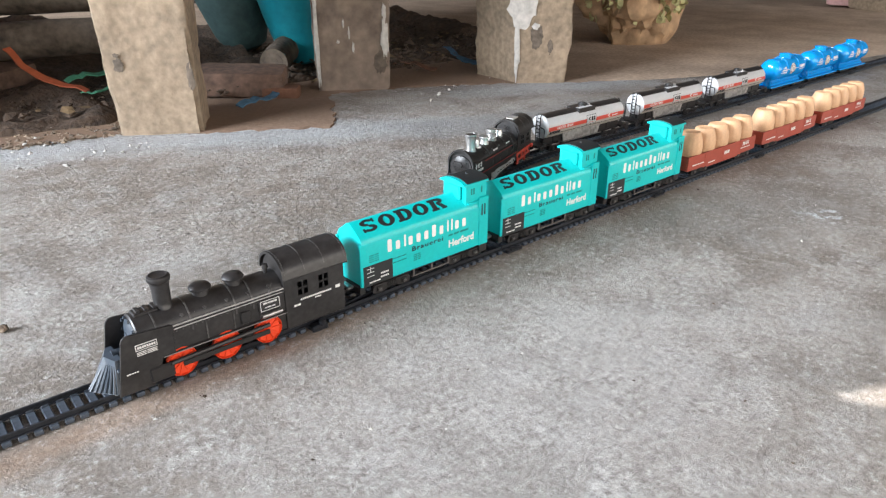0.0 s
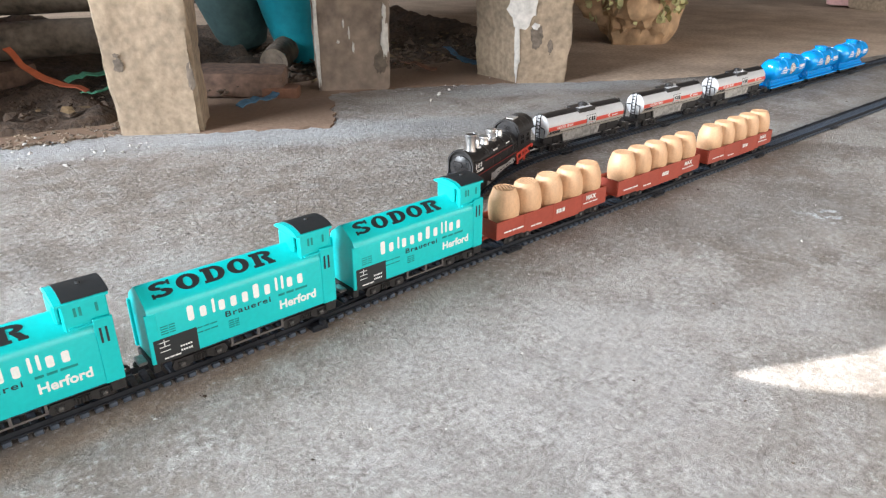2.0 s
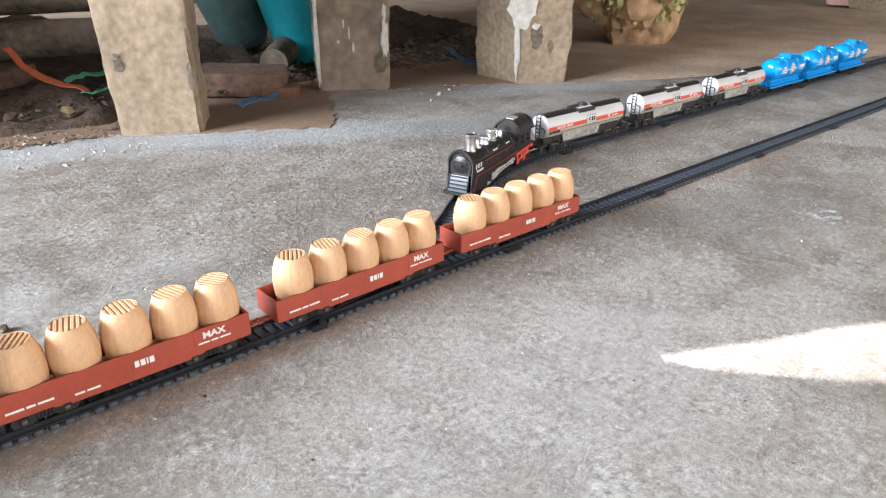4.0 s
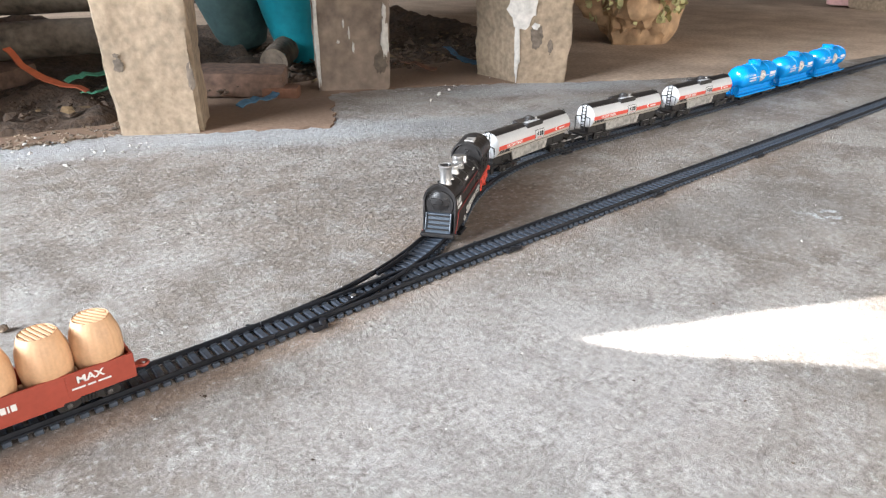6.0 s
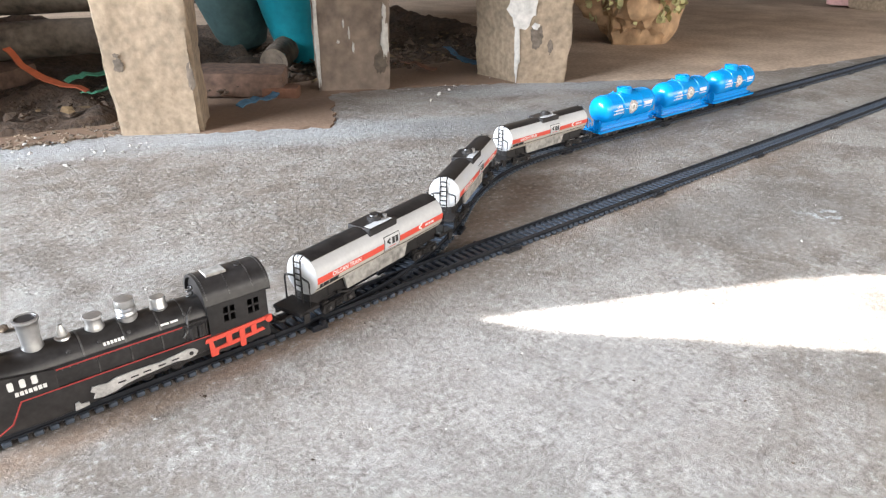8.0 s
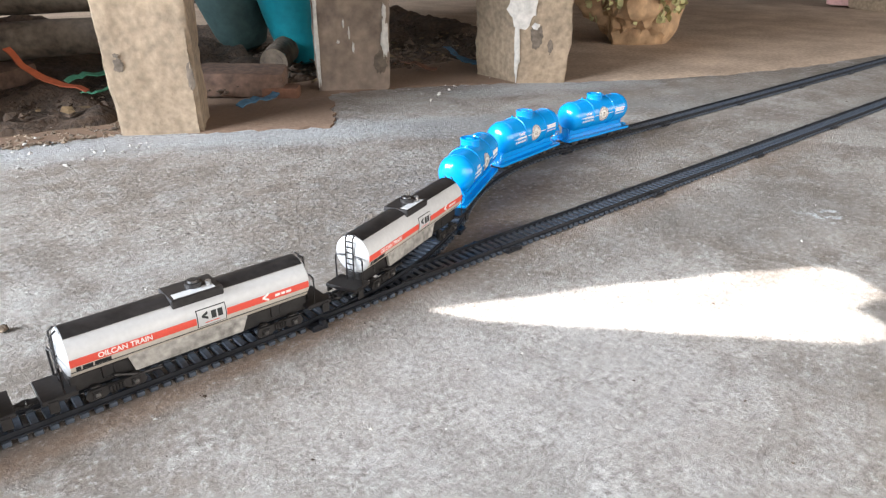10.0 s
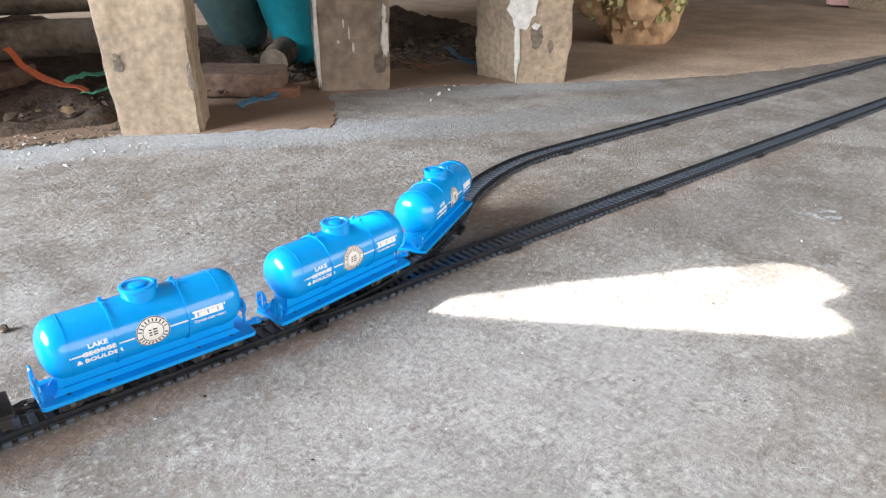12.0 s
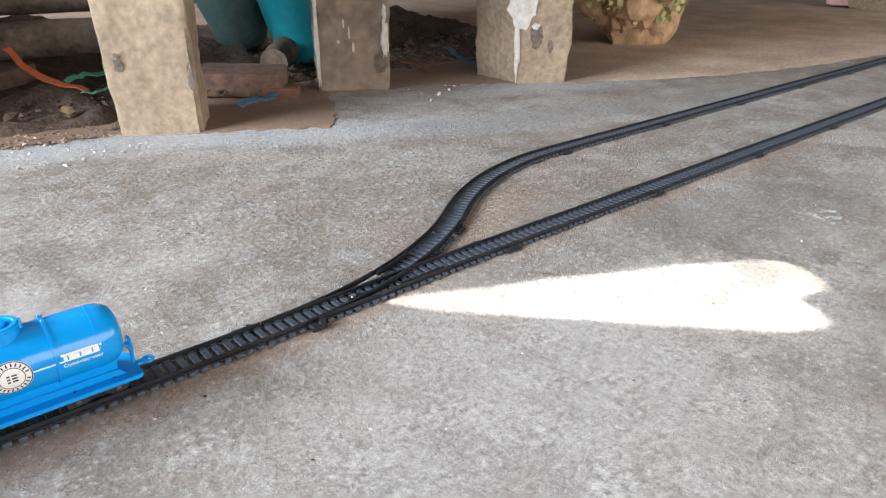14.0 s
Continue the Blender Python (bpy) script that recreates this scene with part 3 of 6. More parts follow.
SCREW_MESH = mesh_of(lathe(B(), [(0.0017, 0.0), (0.0017, 0.0008), (0.0010, 0.0012), (0.0008, 0.0008), (0.0, 0.0008)], pose(0, 0, 0, 90), 14), "axle_cap", CHASSIS_METAL)


def gear(root, trucks, gap, y=0.0125):
    """Trucks with two axles each: side frames with springs, wheels and bright axle caps."""
    for cx in trucks:
        for k in (-1, 1):
            bm = B()
            g = gap / 2
            prism(bm, [(cx - g - 0.007, 0.0125), (cx - g - 0.0055, 0.0095), (cx - g + 0.004, 0.0095), (cx - 0.005, 0.0115), (cx + 0.005, 0.0115), (cx + g - 0.004, 0.0095),
                       (cx + g + 0.0055, 0.0095), (cx + g + 0.007, 0.0125), (cx + g + 0.005, 0.0170), (cx - g - 0.005, 0.0170)], k * y, k * (y + 0.0022))
            for i in range(5):
                cyl(bm, (cx - 0.004 + i * 0.002, k * (y + 0.003), 0.0120), (cx - 0.004 + i * 0.002, k * (y + 0.003), 0.0165), 0.0008, n=8)
            for s in (-1, 1):
                box(bm, cx + s * g - 0.0028, cx + s * g + 0.0028, min(k * y, k * (y + 0.0035)), max(k * y, k * (y + 0.0035)), 0.0105, 0.0155, 0.0005)
            part("side_frame", bm, CHASSIS, root)
            for s in (-1, 1):
                w = new("wheel", WHEEL_MESH)
                w.parent, w.matrix_basis = root, pose(cx + s * g, k * 0.0112, 0.0132, 0, 0, 0 if k < 0 else 180)
                c = new("axle_cap", SCREW_MESH)
                c.parent, c.matrix_basis = root, pose(cx + s * g, k * (y + 0.0034), 0.0130, 0, 0, 0 if k < 0 else 180)


def hook(root, x0, x1, mat, z=0.0145):
    """A coupling: a bar with an eye at its end."""
    bm = B()
    box(bm, min(x0, x1), max(x0, x1), -0.0025, 0.0025, z, z + 0.0022, 0.0004)
    pts = [(x1 + 0.0035 * math.cos(a), 0.0035 * math.sin(a), z + 0.0011) for a in [2 * math.pi * i / 12 for i in range(12)]]
    tube(bm, pts, 0.0012, 6, True)
    part("coupling", bm, mat, root)


def on_drum(x, lat, r, cz):
    """The plane of print on the side of a lying drum, at an angle above its middle."""
    a = radians(lat)
    return pose(x, -(r + 0.0001) * math.cos(a), cz + (r + 0.0001) * math.sin(a), 90 - lat)


def shell_strip(bm, x0, x1, r, cz, lat0, lat1, n=10, thick=0.0005):
    """A curved strip that lies on a drum between two angles above its middle on the -y side."""
    rows = []
    for i in range(n + 1):
        a = radians(lat0 + (lat1 - lat0) * i / n)
        rows.append([bm.verts.new((x, -(r + d) * math.cos(a), cz + (r + d) * math.sin(a))) for x, d in ((x0, 0), (x1, 0), (x1, thick), (x0, thick))])
    for a, c in zip(rows, rows[1:]):
        for j in range(4):
            bm.faces.new((a[j], a[(j + 1) % 4], c[(j + 1) % 4], c[j]))
    bm.faces.new(rows[0])
    bm.faces.new(rows[-1][::-1])
    return bm


# ---- turquoise box wagon with a lookout cabin ----
def box_wagon():
    root = thing("box_wagon", "turquoise toy box wagon with black and white lettering and a cabin", "toy wagon", "turquoise wagons")
    sec = [(-0.0170, 0.0206), (-0.0170, 0.0548), (-0.0164, 0.0575), (-0.0148, 0.0602), (-0.0020, 0.0688), (0.0, 0.0692), (0.0020, 0.0688), (0.0148, 0.0602), (0.0164, 0.0575), (0.0170, 0.0548), (0.0170, 0.0206)]
    bm = B()
    prism(bm, sec, -0.0695, 0.0655, "x")
    part("body", bm, TEAL, root)
    for s in (-1, 1):
        part("corner_post", box(B(), -0.0715, -0.0640, s * 0.0160 - 0.0012, s * 0.0160 + 0.0012, 0.0206, 0.0555, 0.0005), TEAL, root)
        part("end_panel", box(B(), 0.0600, 0.0716, s * 0.0168 - 0.0010, s * 0.0168 + 0.0010, 0.0200, 0.0640, 0.0005), TEAL, root)
    bm = B()
    box(bm, 0.0450, 0.0712, -0.0150, 0.0150, 0.0560, 0.0785, 0.0008)
    box(bm, 0.0655, 0.0712, -0.0160, 0.0160, 0.0206, 0.0600, 0.0006)
    box(bm, 0.0415, 0.0450, -0.0105, 0.0105, 0.0640, 0.0770, 0.0012)
    cabin = part("cabin", bm, TEAL, root)
    arch = [(-0.0164, 0.0768), (-0.0163, 0.0780)] + [(-0.0160 + 0.032 * i / 8, 0.0782 + 0.0032 * math.sin(math.pi * i / 8) ** 0.7) for i in range(1, 8)] + [(0.0163, 0.0780), (0.0164, 0.0768)]
    part("cabin_eave", prism(B(), arch, 0.0420, 0.0725, "x"), TEAL, cabin)
    lid = [(u * 0.96, v + 0.0006) for u, v in arch[1:-1]]
    bm = prism(B(), lid, 0.0465, 0.0735, "x")
    cyl(bm, (0.060, 0, 0.0812), (0.060, 0, 0.0832), 0.0016, 0.0012, 12)
    part("cabin_roof", bm, PRINT_BLACK, cabin, "black cabin roof panel")
    for x in (0.0515, 0.0545, 0.0640):
        part("vent", box(B(), x, x + 0.0016, -0.0153, -0.0146, 0.0680, 0.0735), PRINT_TEALDARK, cabin)
    for x in (0.0625, 0.0660):
        part("vent", box(B(), x, x + 0.0014, -0.0181, -0.0176, 0.0480, 0.0580), PRINT_BLACK, root)
    part("rain_strip", box(B(), 0.0470, 0.0640, -0.0172, -0.0150, 0.0606, 0.0618), TEAL, root)
    bm = B()
    box(bm, -0.0680, 0.0660, -0.0125, 0.0125, 0.0165, 0.0206, 0.0006)
    box(bm, -0.0715, -0.0660, -0.0150, 0.0150, 0.0130, 0.0200, 0.0006)
    box(bm, 0.0620, 0.0715, -0.0165, 0.0165, 0.0120, 0.0200, 0.0006)
    part("underframe", bm, CHASSIS, root)
    for k in (-1, 1):
        bm = B()
        box(bm, -0.0170, 0.0250, k * 0.0150 - 0.0008, k * 0.0150 + 0.0008, 0.0125, 0.0139)
        for x in (-0.0165, 0.004, 0.0235):
            box(bm, x, x + 0.0018, k * 0.0150 - 0.0007, k * 0.0150 + 0.0007, 0.0135, 0.0206)
        part("truss", bm, material_grey, root)
    gear(root, (-0.039, 0.045), 0.026)
    hook(root, -0.066, -0.0755, CHASSIS)
    hook(root, 0.066, 0.0740, CHASSIS)
    part("buffer_plate", box(B(), -0.0775, -0.0715, -0.0060, 0.0060, 0.0165, 0.0190, 0.0005), STEEL, root)
    slope = math.degrees(math.atan2(0.0086, 0.0128))
    slab_letters(root, PRINT_BLACK, pose(-0.0185, -0.0070, 0.0656, slope), "SODOR", 0.0182, 0.0116)
    word_shape(root, PRINT_WHITE, side(0.0010, -0.0171, 0.0468), 0.092, 0.0074, 0.0104, "ToloooTolloo")
    lettering("lettering", "Brauerei", 0.0058, PRINT_BLACK, root, side(-0.0010, -0.0171, 0.0385), stretch=1.55, bold=0.01, spacing=1.15)
    lettering("lettering", "Herford", 0.0090, PRINT_WHITE, root, side(0.0385, -0.0171, 0.0312), stretch=1.05, bold=0.03, label="white lettering")
    bars("small_print", PRINT_TEALDARK, root, side(0.0350, -0.0171, 0.0393), [0.005, 0.006, 0.010], 0.0016, 0.0015)
    bars("small_print", PRINT_TEALDARK, root, side(-0.0130, -0.0171, 0.0330), [0.004, 0.003], 0.0008, 0.0006, rows=4, lead=0.0016)
    bars("small_print", PRINT_TEALDARK, root, side(-0.0330, -0.0171, 0.0360), [0.006, 0.004, 0.005], 0.0008, 0.0008, rows=2, lead=0.0035)
    bars("small_print", PRINT_TEALDARK, root, side(-0.0580, -0.0171, 0.0450), [0.005, 0.004], 0.0007, 0.0007, rows=4, lead=0.0017)
    part("notice_panel", box(B(), -0.0690, -0.0395, -0.0173, -0.0168, 0.0207, 0.0372), PRINT_BLACK, root, "black notice panel")
    bars("small_print", PRINT_WHITE, root, side(-0.0480, -0.01735, 0.0278), [0.0012] * 5, 0.0013, 0.0005, rows=2, lead=0.0030)
    bars("small_print", PRINT_WHITE, root, side(-0.0620, -0.01735, 0.0345), [0.0070], 0.0005, 0.001, rows=3, lead=0.0032)
    bars("small_print", PRINT_WHITE, root, side(-0.0580, -0.01735, 0.0228), [0.0030, 0.0030, 0.0040], 0.0010, 0.0006)
    bars("small_print", PRINT_WHITE, root, side(-0.0620, -0.01736, 0.0335), [0.0006], 0.0050, 0.001)
    for ob in root.children_recursive:
        if ob.data not in (WHEEL_MESH, SCREW_MESH):
            for v in ob.data.vertices:
                v.co.z += 0.06 * max(0.0, v.co.z - 0.0206)
    return root


def plate(bm, m, pts, thick=0.00013):
    """A thin raised outline of print; pts go round it."""
    lo, hi = [bm.verts.new(m @ Vector((u, v, -thick))) for u, v in pts], [bm.verts.new(m @ Vector((u, v, thick))) for u, v in pts]
    bm.faces.new(hi)
    for j in range(len(pts)):
        bm.faces.new((lo[j], lo[(j + 1) % len(pts)], hi[(j + 1) % len(pts)], hi[j]))


def word_shape(root, mat, m, width, low, tall, pattern):
    """A painted name drawn as plain blocks of its letters' sizes; T is a tall block, l a tall thin one, o a low one."""
    share = {"T": 1.0, "l": 0.55, "o": 1.0}
    unit = width / sum(share[c] for c in pattern)
    u = -width / 2
    for ch in pattern:
        bm = B()
        w, h = (0.22 if ch == "l" else 0.50) * unit, low if ch == "o" else tall
        x0, x1, y0, y1, r = u + 0.12 * unit, u + 0.12 * unit + w, -low / 2, -low / 2 + h, 0.10 * unit
        plate(bm, m, [(x0 + r, y0), (x1 - r, y0), (x1, y0 + r), (x1, y1 - r), (x1 - r, y1), (x0 + r, y1), (x0, y1 - r), (x0, y0 + r)], 0.00012)
        part("painted_mark", bm, mat, root, "plain white painted mark", smooth=False)
        u += share[ch] * unit


def slab_letters(root, mat, m, text, cell, height):
    """Heavy letters with slab serifs, built from bars and rings, in thin raised print."""
    bm = B()
    w, sh, h = cell * 0.27, height * 0.17, height / 2
    def bar(u0, u1, v0, v1):
        plate(bm, m, [(u0, v0), (u1, v0), (u1, v1), (u0, v1)], 0.00014)
    for i, ch in enumerate(text):
        c = (i - (len(text) - 1) / 2) * cell
        r = cell * 0.43
        if ch == "O":
            for a0, a1 in ((-180, 0), (0, 180)):
                n = 16
                ang = [radians(a0 + (a1 - a0) * k / n) for k in range(n + 1)]
                for p, q in zip(ang, ang[1:]):
                    plate(bm, m, [(c + r * math.cos(p), h * math.sin(p)), (c + r * math.cos(q), h * math.sin(q)), (c + (r - w) * math.cos(q), (h - sh) * math.sin(q)), (c + (r - w) * math.cos(p), (h - sh) * math.sin(p))], 0.00014)
        if ch in "DR":
            bar(c - r * 0.80, c - r * 0.80 + w, -h + sh, h - sh)
            bar(c - r * 1.02, c - r * 0.80 + w * 1.3, h - sh, h)
            bar(c - r * 1.02, c - r * 0.80 + w * 1.3, -h, -h + sh)
            mid, up = (0.0, h) if ch == "D" else (h * 0.48, h * 0.52)
            n = 14
            for k in range(n):
                p, q = radians(-90 + 180 * k / n), radians(-90 + 180 * (k + 1) / n)
                x0 = c - r * 0.80 + w * 1.3
                rr = c + r - x0
                plate(bm, m, [(x0 + rr * math.cos(p), mid + up * math.sin(p)), (x0 + rr * math.cos(q), mid + up * math.sin(q)), (x0 + (rr - w) * math.cos(q), mid + (up - sh) * math.sin(q)), (x0 + (rr - w) * math.cos(p), mid + (up - sh) * math.sin(p))], 0.00014)
            if ch == "R":
                plate(bm, m, [(c + r * 0.05, -h * 0.02), (c + r * 0.65, -h * 0.02), (c + r * 1.0, -h + sh), (c + r * 0.40, -h + sh)], 0.00014)
                bar(c + r * 0.40, c + r * 1.12, -h, -h + sh)
        if ch == "S":
            for mid, a0, a1 in ((h * 0.47, 20, 270), (-h * 0.47, -160, 90)):
                up, n = h * 0.53, 18
                for k in range(n):
                    p, q = radians(a0 + (a1 - a0) * k / n), radians(a0 + (a1 - a0) * (k + 1) / n)
                    plate(bm, m, [(c + r * 0.9 * math.cos(p), mid + up * math.sin(p)), (c + r * 0.9 * math.cos(q), mid + up * math.sin(q)), (c + (r * 0.9 - w * 0.9) * math.cos(q), mid + (up - sh) * math.sin(q)), (c + (r * 0.9 - w * 0.9) * math.cos(p), mid + (up - sh) * math.sin(p))], 0.00014)
            bar(c + r * 0.66, c + r * 0.90, h * 0.38, h)
            bar(c - r * 0.90, c - r * 0.66, -h, -h * 0.38)
    return part("lettering", bm, mat, root, "bold black slab-serif lettering", smooth=False)


# ---- rust red open wagon with barrels ----
def barrel_mesh():
    bm = B()
    prof = [(0.0, 0.0), (0.0106, 0.0), (0.0118, 0.0010), (0.0137, 0.0100), (0.0147, 0.0180), (0.0150, 0.0235), (0.0146, 0.0300), (0.0131, 0.0385), (0.0107, 0.0458), (0.0102, 0.0466), (0.0098, 0.0450), (0.0, 0.0450)]
    dense = []
    for (r0, h0), (r1, h1) in zip(prof, prof[1:]):
        dense += [(r0, h0)] + ([((r0 + r1) / 2 + 0.00012, (h0 + h1) / 2)] if 0.0009 < h0 < 0.040 else [])
    dense.append(prof[-1])
    lathe(bm, dense, n=96)
    for v in bm.verts:
        a = math.atan2(v.co.y, v.co.x)
        r = math.hypot(v.co.x, v.co.y)
        if r > 0.0118:
            stave = abs(((a / (2 * math.pi) * 16) % 1) - 0.5) * 2
            k = 1 - (0.016 if stave > 0.955 else 0.0) + (0.020 if 0.0075 < v.co.z < 0.0125 or 0.0330 < v.co.z < 0.0375 else 0)
            v.co.x, v.co.y = v.co.x * k, v.co.y * k
    for i in range(-3, 4):
        h = math.sqrt(0.0100 ** 2 - (i * 0.0031) ** 2)
        box(bm, -h, h, i * 0.0031 - 0.0011, i * 0.0031 + 0.0011, 0.0448, 0.0464, 0.0004)
    for v in bm.verts:
        v.co = Vector((v.co.x * 1.04, v.co.y * 1.04, v.co.z * 0.89))
    return mesh_of(bm, "barrel", BARREL)


BARREL_MESH = barrel_mesh()


def open_wagon():
    root = thing("open_wagon", "rust red toy open wagon carrying five tan barrels", "toy wagon", "barrel wagons")
    for k in (-1, 1):
        bm = B()
        y0, y1 = sorted((k * 0.0155, k * 0.0138))
        prism(bm, [(-0.083, 0.0345), (-0.083, 0.0165), (-0.050, 0.0160), (-0.040, 0.0138), (0.040, 0.0138), (0.050, 0.0160), (0.083, 0.0165), (0.083, 0.0345)], y0, y1, bevel=0.0004)
        for x in (-0.045, -0.003, 0.042):
            box(bm, x, x + 0.0012, min(k * 0.0153, k * 0.0158), max(k * 0.0153, k * 0.0158), 0.0170, 0.0340)
        part("side", bm, TRAY_RED, root)
    for s in (-1, 1):
        bm = B()
        x0, x1 = sorted((s * 0.083, s * 0.0813))
        box(bm, x0, x1, -0.0138, 0.0138, 0.0165, 0.0345, 0.0004)
        part("end_board", bm, TRAY_RED, root)
    part("deck", box(B(), -0.0813, 0.0813, -0.0138, 0.0138, 0.0170, 0.0196), TRAY_RED, root)
    bm = cyl(B(), (-0.074, 0, 0.0275), (0.074, 0, 0.0275), 0.0022, n=10)
    part("peg_rod", bm, BARREL, root)
    for x in (-0.0590, -0.0280, 0.0040, 0.0360, 0.0665):
        b = new("barrel", BARREL_MESH)
        b.parent, b.matrix_basis = root, pose(x, 0, 0.0196, 0, 0, 90 + x * 500)
    part("underframe", box(B(), -0.078, 0.078, -0.0115, 0.0115, 0.0148, 0.0172, 0.0005), CHASSIS, root)
    gear(root, (-0.053, 0.053), 0.024)
    hook(root, -0.078, -0.0910, TRAY_RED)
    hook(root, 0.078, 0.0910, TRAY_RED)
    lettering("lettering", "MAX", 0.0068, PRINT_WHITE, root, side(0.0560, -0.0160, 0.0288), stretch=1.1, bold=0.03, label="white lettering")
    bars("small_print", PRINT_WHITE, root, side(0.0560, -0.0160, 0.0235), [0.008, 0.005, 0.008], 0.0012, 0.0012)
    bars("small_print", PRINT_WHITE, root, side(0.0080, -0.0160, 0.0255), [0.0030, 0.0030, 0.0010, 0.0030], 0.0045, 0.0009)
    bars("small_print", PRINT_WHITE, root, side(-0.0280, -0.0160, 0.0195), [0.006, 0.008], 0.0014, 0.0012)
    bars("small_print", PRINT_WHITE, root, side(-0.0600, -0.0160, 0.0225), [0.010, 0.005, 0.009], 0.0015, 0.0012)
    return root


# ---- white oil wagon with a red stripe ----
def oil_wagon():
    root = thing("tank_wagon", "white toy oil tank wagon with a red stripe and black ladders", "toy wagon", "white oil wagons")
    R, cz, h = 0.0165, 0.0425, 0.0845
    prof = [(0.0, -h - 0.0028), (0.006, -h - 0.0024), (0.012, -h - 0.0012), (0.0155, -h), (R, -h + 0.0012), (R, h - 0.0012), (0.0155, h), (0.012, h + 0.0012), (0.006, h + 0.0024), (0.0, h + 0.0028)]
    tank = part("tank", lathe(B(), prof, pose(0, 0, cz, 0, 90), 48), WHITE, root)
    part("walkway", shell_strip(B(), -h + 0.002, h - 0.002, R, cz, 54, 126, 14, 0.0008), LOCO_BLACK, tank, "black walkway along the top")
    part("stripe", shell_strip(B(), -h + 0.001, -0.0035, R, cz, -14, 5, 6, 0.00015), PRINT_RED, tank, "red stripe")
    part("stripe", shell_strip(B(), 0.0185, h - 0.001, R, cz, -14, 5, 6, 0.00015), PRINT_RED, tank, "red stripe")
    part("lower_band", shell_strip(B(), -h + 0.001, h - 0.001, R, cz, -64, -14.5, 8, 0.00012), PRINT_CREAM, tank, "cream lower band")
    part("lower_line", shell_strip(B(), -h + 0.001, h - 0.001, R, cz, -33, -29.5, 2, 0.00022), PRINT_BLACK, tank)
    part("sign_border", shell_strip(B(), -0.0030, 0.0180, R, cz, -25, 23, 8, 0.00026), PRINT_BLACK, tank)
    part("sign", shell_strip(B(), -0.0024, 0.0174, R, cz, -22.5, 20.5, 8, 0.00036), WHITE, tank)
    bars("sign_mark", PRINT_BLACK, tank, on_drum(0.0112, 3, R + 0.0004, cz), [0.0036, 0.0036], 0.0058, 0.0010, R)
    lettering("sign_mark", "<", 0.0095, PRINT_BLACK, tank, on_drum(0.0025, 3, R + 0.0004, cz), R, 0.8, 0.05)
    bars("small_print", PRINT_RED, tank, on_drum(0.0075, -14, R + 0.0004, cz), [0.003, 0.002, 0.004], 0.0006, 0.0006, R)
    lettering("lettering", "OILCAN TRAIN", 0.0052, PRINT_WHITE, tank, on_drum(-0.0500, -4.5, R + 0.0001, cz), R, 0.95, 0.02, "white lettering")
    lettering("lettering", "<", 0.0120, PRINT_WHITE, tank, on_drum(0.0480, -4.5, R + 0.0001, cz), R, 0.8, 0.03)
    bars("small_print", PRINT_WHITE, tank, on_drum(0.0620, -4.5, R + 0.0001, cz), [0.004, 0.003, 0.004], 0.0020, 0.0010, R)
    bars("small_print", PRINT_BLACK, tank, on_drum(-0.0700, -22, R + 0.0001, cz), [0.003, 0.006, 0.010], 0.0034, 0.0010, R)
    bm = B()
    box(bm, -0.0165, 0.0200, -0.0125, 0.0125, cz + R - 0.0060, cz + R + 0.0010, 0.0008)
    cyl(bm, (0.004, 0, cz + R), (0.004, 0, cz + R + 0.0045), 0.0060, n=24)
    cyl(bm, (0.004, 0, cz + R + 0.0045), (0.004, 0, cz + R + 0.0060), 0.0042, 0.0036, 20)
    hatch = part("hatch", bm, LOCO_BLACK, root, "black hatch platform")
    part("hatch_deck", box(B(), -0.0135, 0.0150, -0.0110, -0.0040, cz + R + 0.0008, cz + R + 0.0013), WHITE, hatch, "white deck plate")
    part("hatch_bolt", cyl(B(), (0.0125, -0.005, cz + R + 0.001), (0.0125, -0.005, cz + R + 0.0045), 0.0020, n=12), SILVER, hatch)
    for s in (-1, 1):
        x = s * (h + 0.0030)
        for y in (-0.0035, 0.0035):
            pts = [(x - s * 0.003, y, cz + R + 0.0012), (x, y, cz + R - 0.001), (x + s * 0.0008, y, cz), (x + s * 0.0008, y, 0.021)]
            part("ladder_rail", tube(B(), pts, 0.0007, 6), LOCO_BLACK, root)
        for i in range(7):
            z = 0.0255 + i * 0.0050
            part("rung", cyl(B(), (x + s * 0.0008, -0.0035, z), (x + s * 0.0008, 0.0035, z), 0.0006, n=6), LOCO_BLACK, root)
        for k in (-1, 1):
            pts = [(x, k * 0.0035, cz + 0.0005), (x + s * 0.002, k * 0.0080, cz + 0.0010), (x + s * 0.002, k * 0.0125, cz), (x + s * 0.002, k * 0.0132, cz - 0.0020), (x + s * 0.002, k * 0.0132, 0.0205)]
            part("handrail", tube(B(), pts, 0.0008, 6), LOCO_BLACK, root)
        part("end_platform", box(B(), min(s * 0.082, s * 0.103), max(s * 0.082, s * 0.103), -0.0150, 0.0150, 0.0180, 0.0212, 0.0006), CHASSIS, root)
        for k in (-1, 1):
            part("step", box(B(), s * 0.097 - 0.003, s * 0.097 + 0.003, k * 0.0155 - 0.001, k * 0.0155 + 0.001, 0.0120, 0.0200, 0.0004), CHASSIS, root)
        hook(root, s * 0.098, s * 0.1095, CHASSIS)
    bm = B()
    box(bm, -0.085, 0.085, -0.0080, 0.0080, 0.0160, 0.0275, 0.0008)
    for x in (-0.062, -0.002, 0.058):
        box(bm, x - 0.004, x + 0.004, -0.0090, 0.0090, 0.0190, 0.0330, 0.0008)
    part("underframe", bm, CHASSIS, root)
    for k in (-1, 1):
        part("valance", prism(B(), [(-0.046, 0.0185), (0.030, 0.0185), (0.036, 0.0330), (-0.050, 0.0330)], k * 0.0092, k * 0.0116), VALANCE, root, "dirty grey valance")
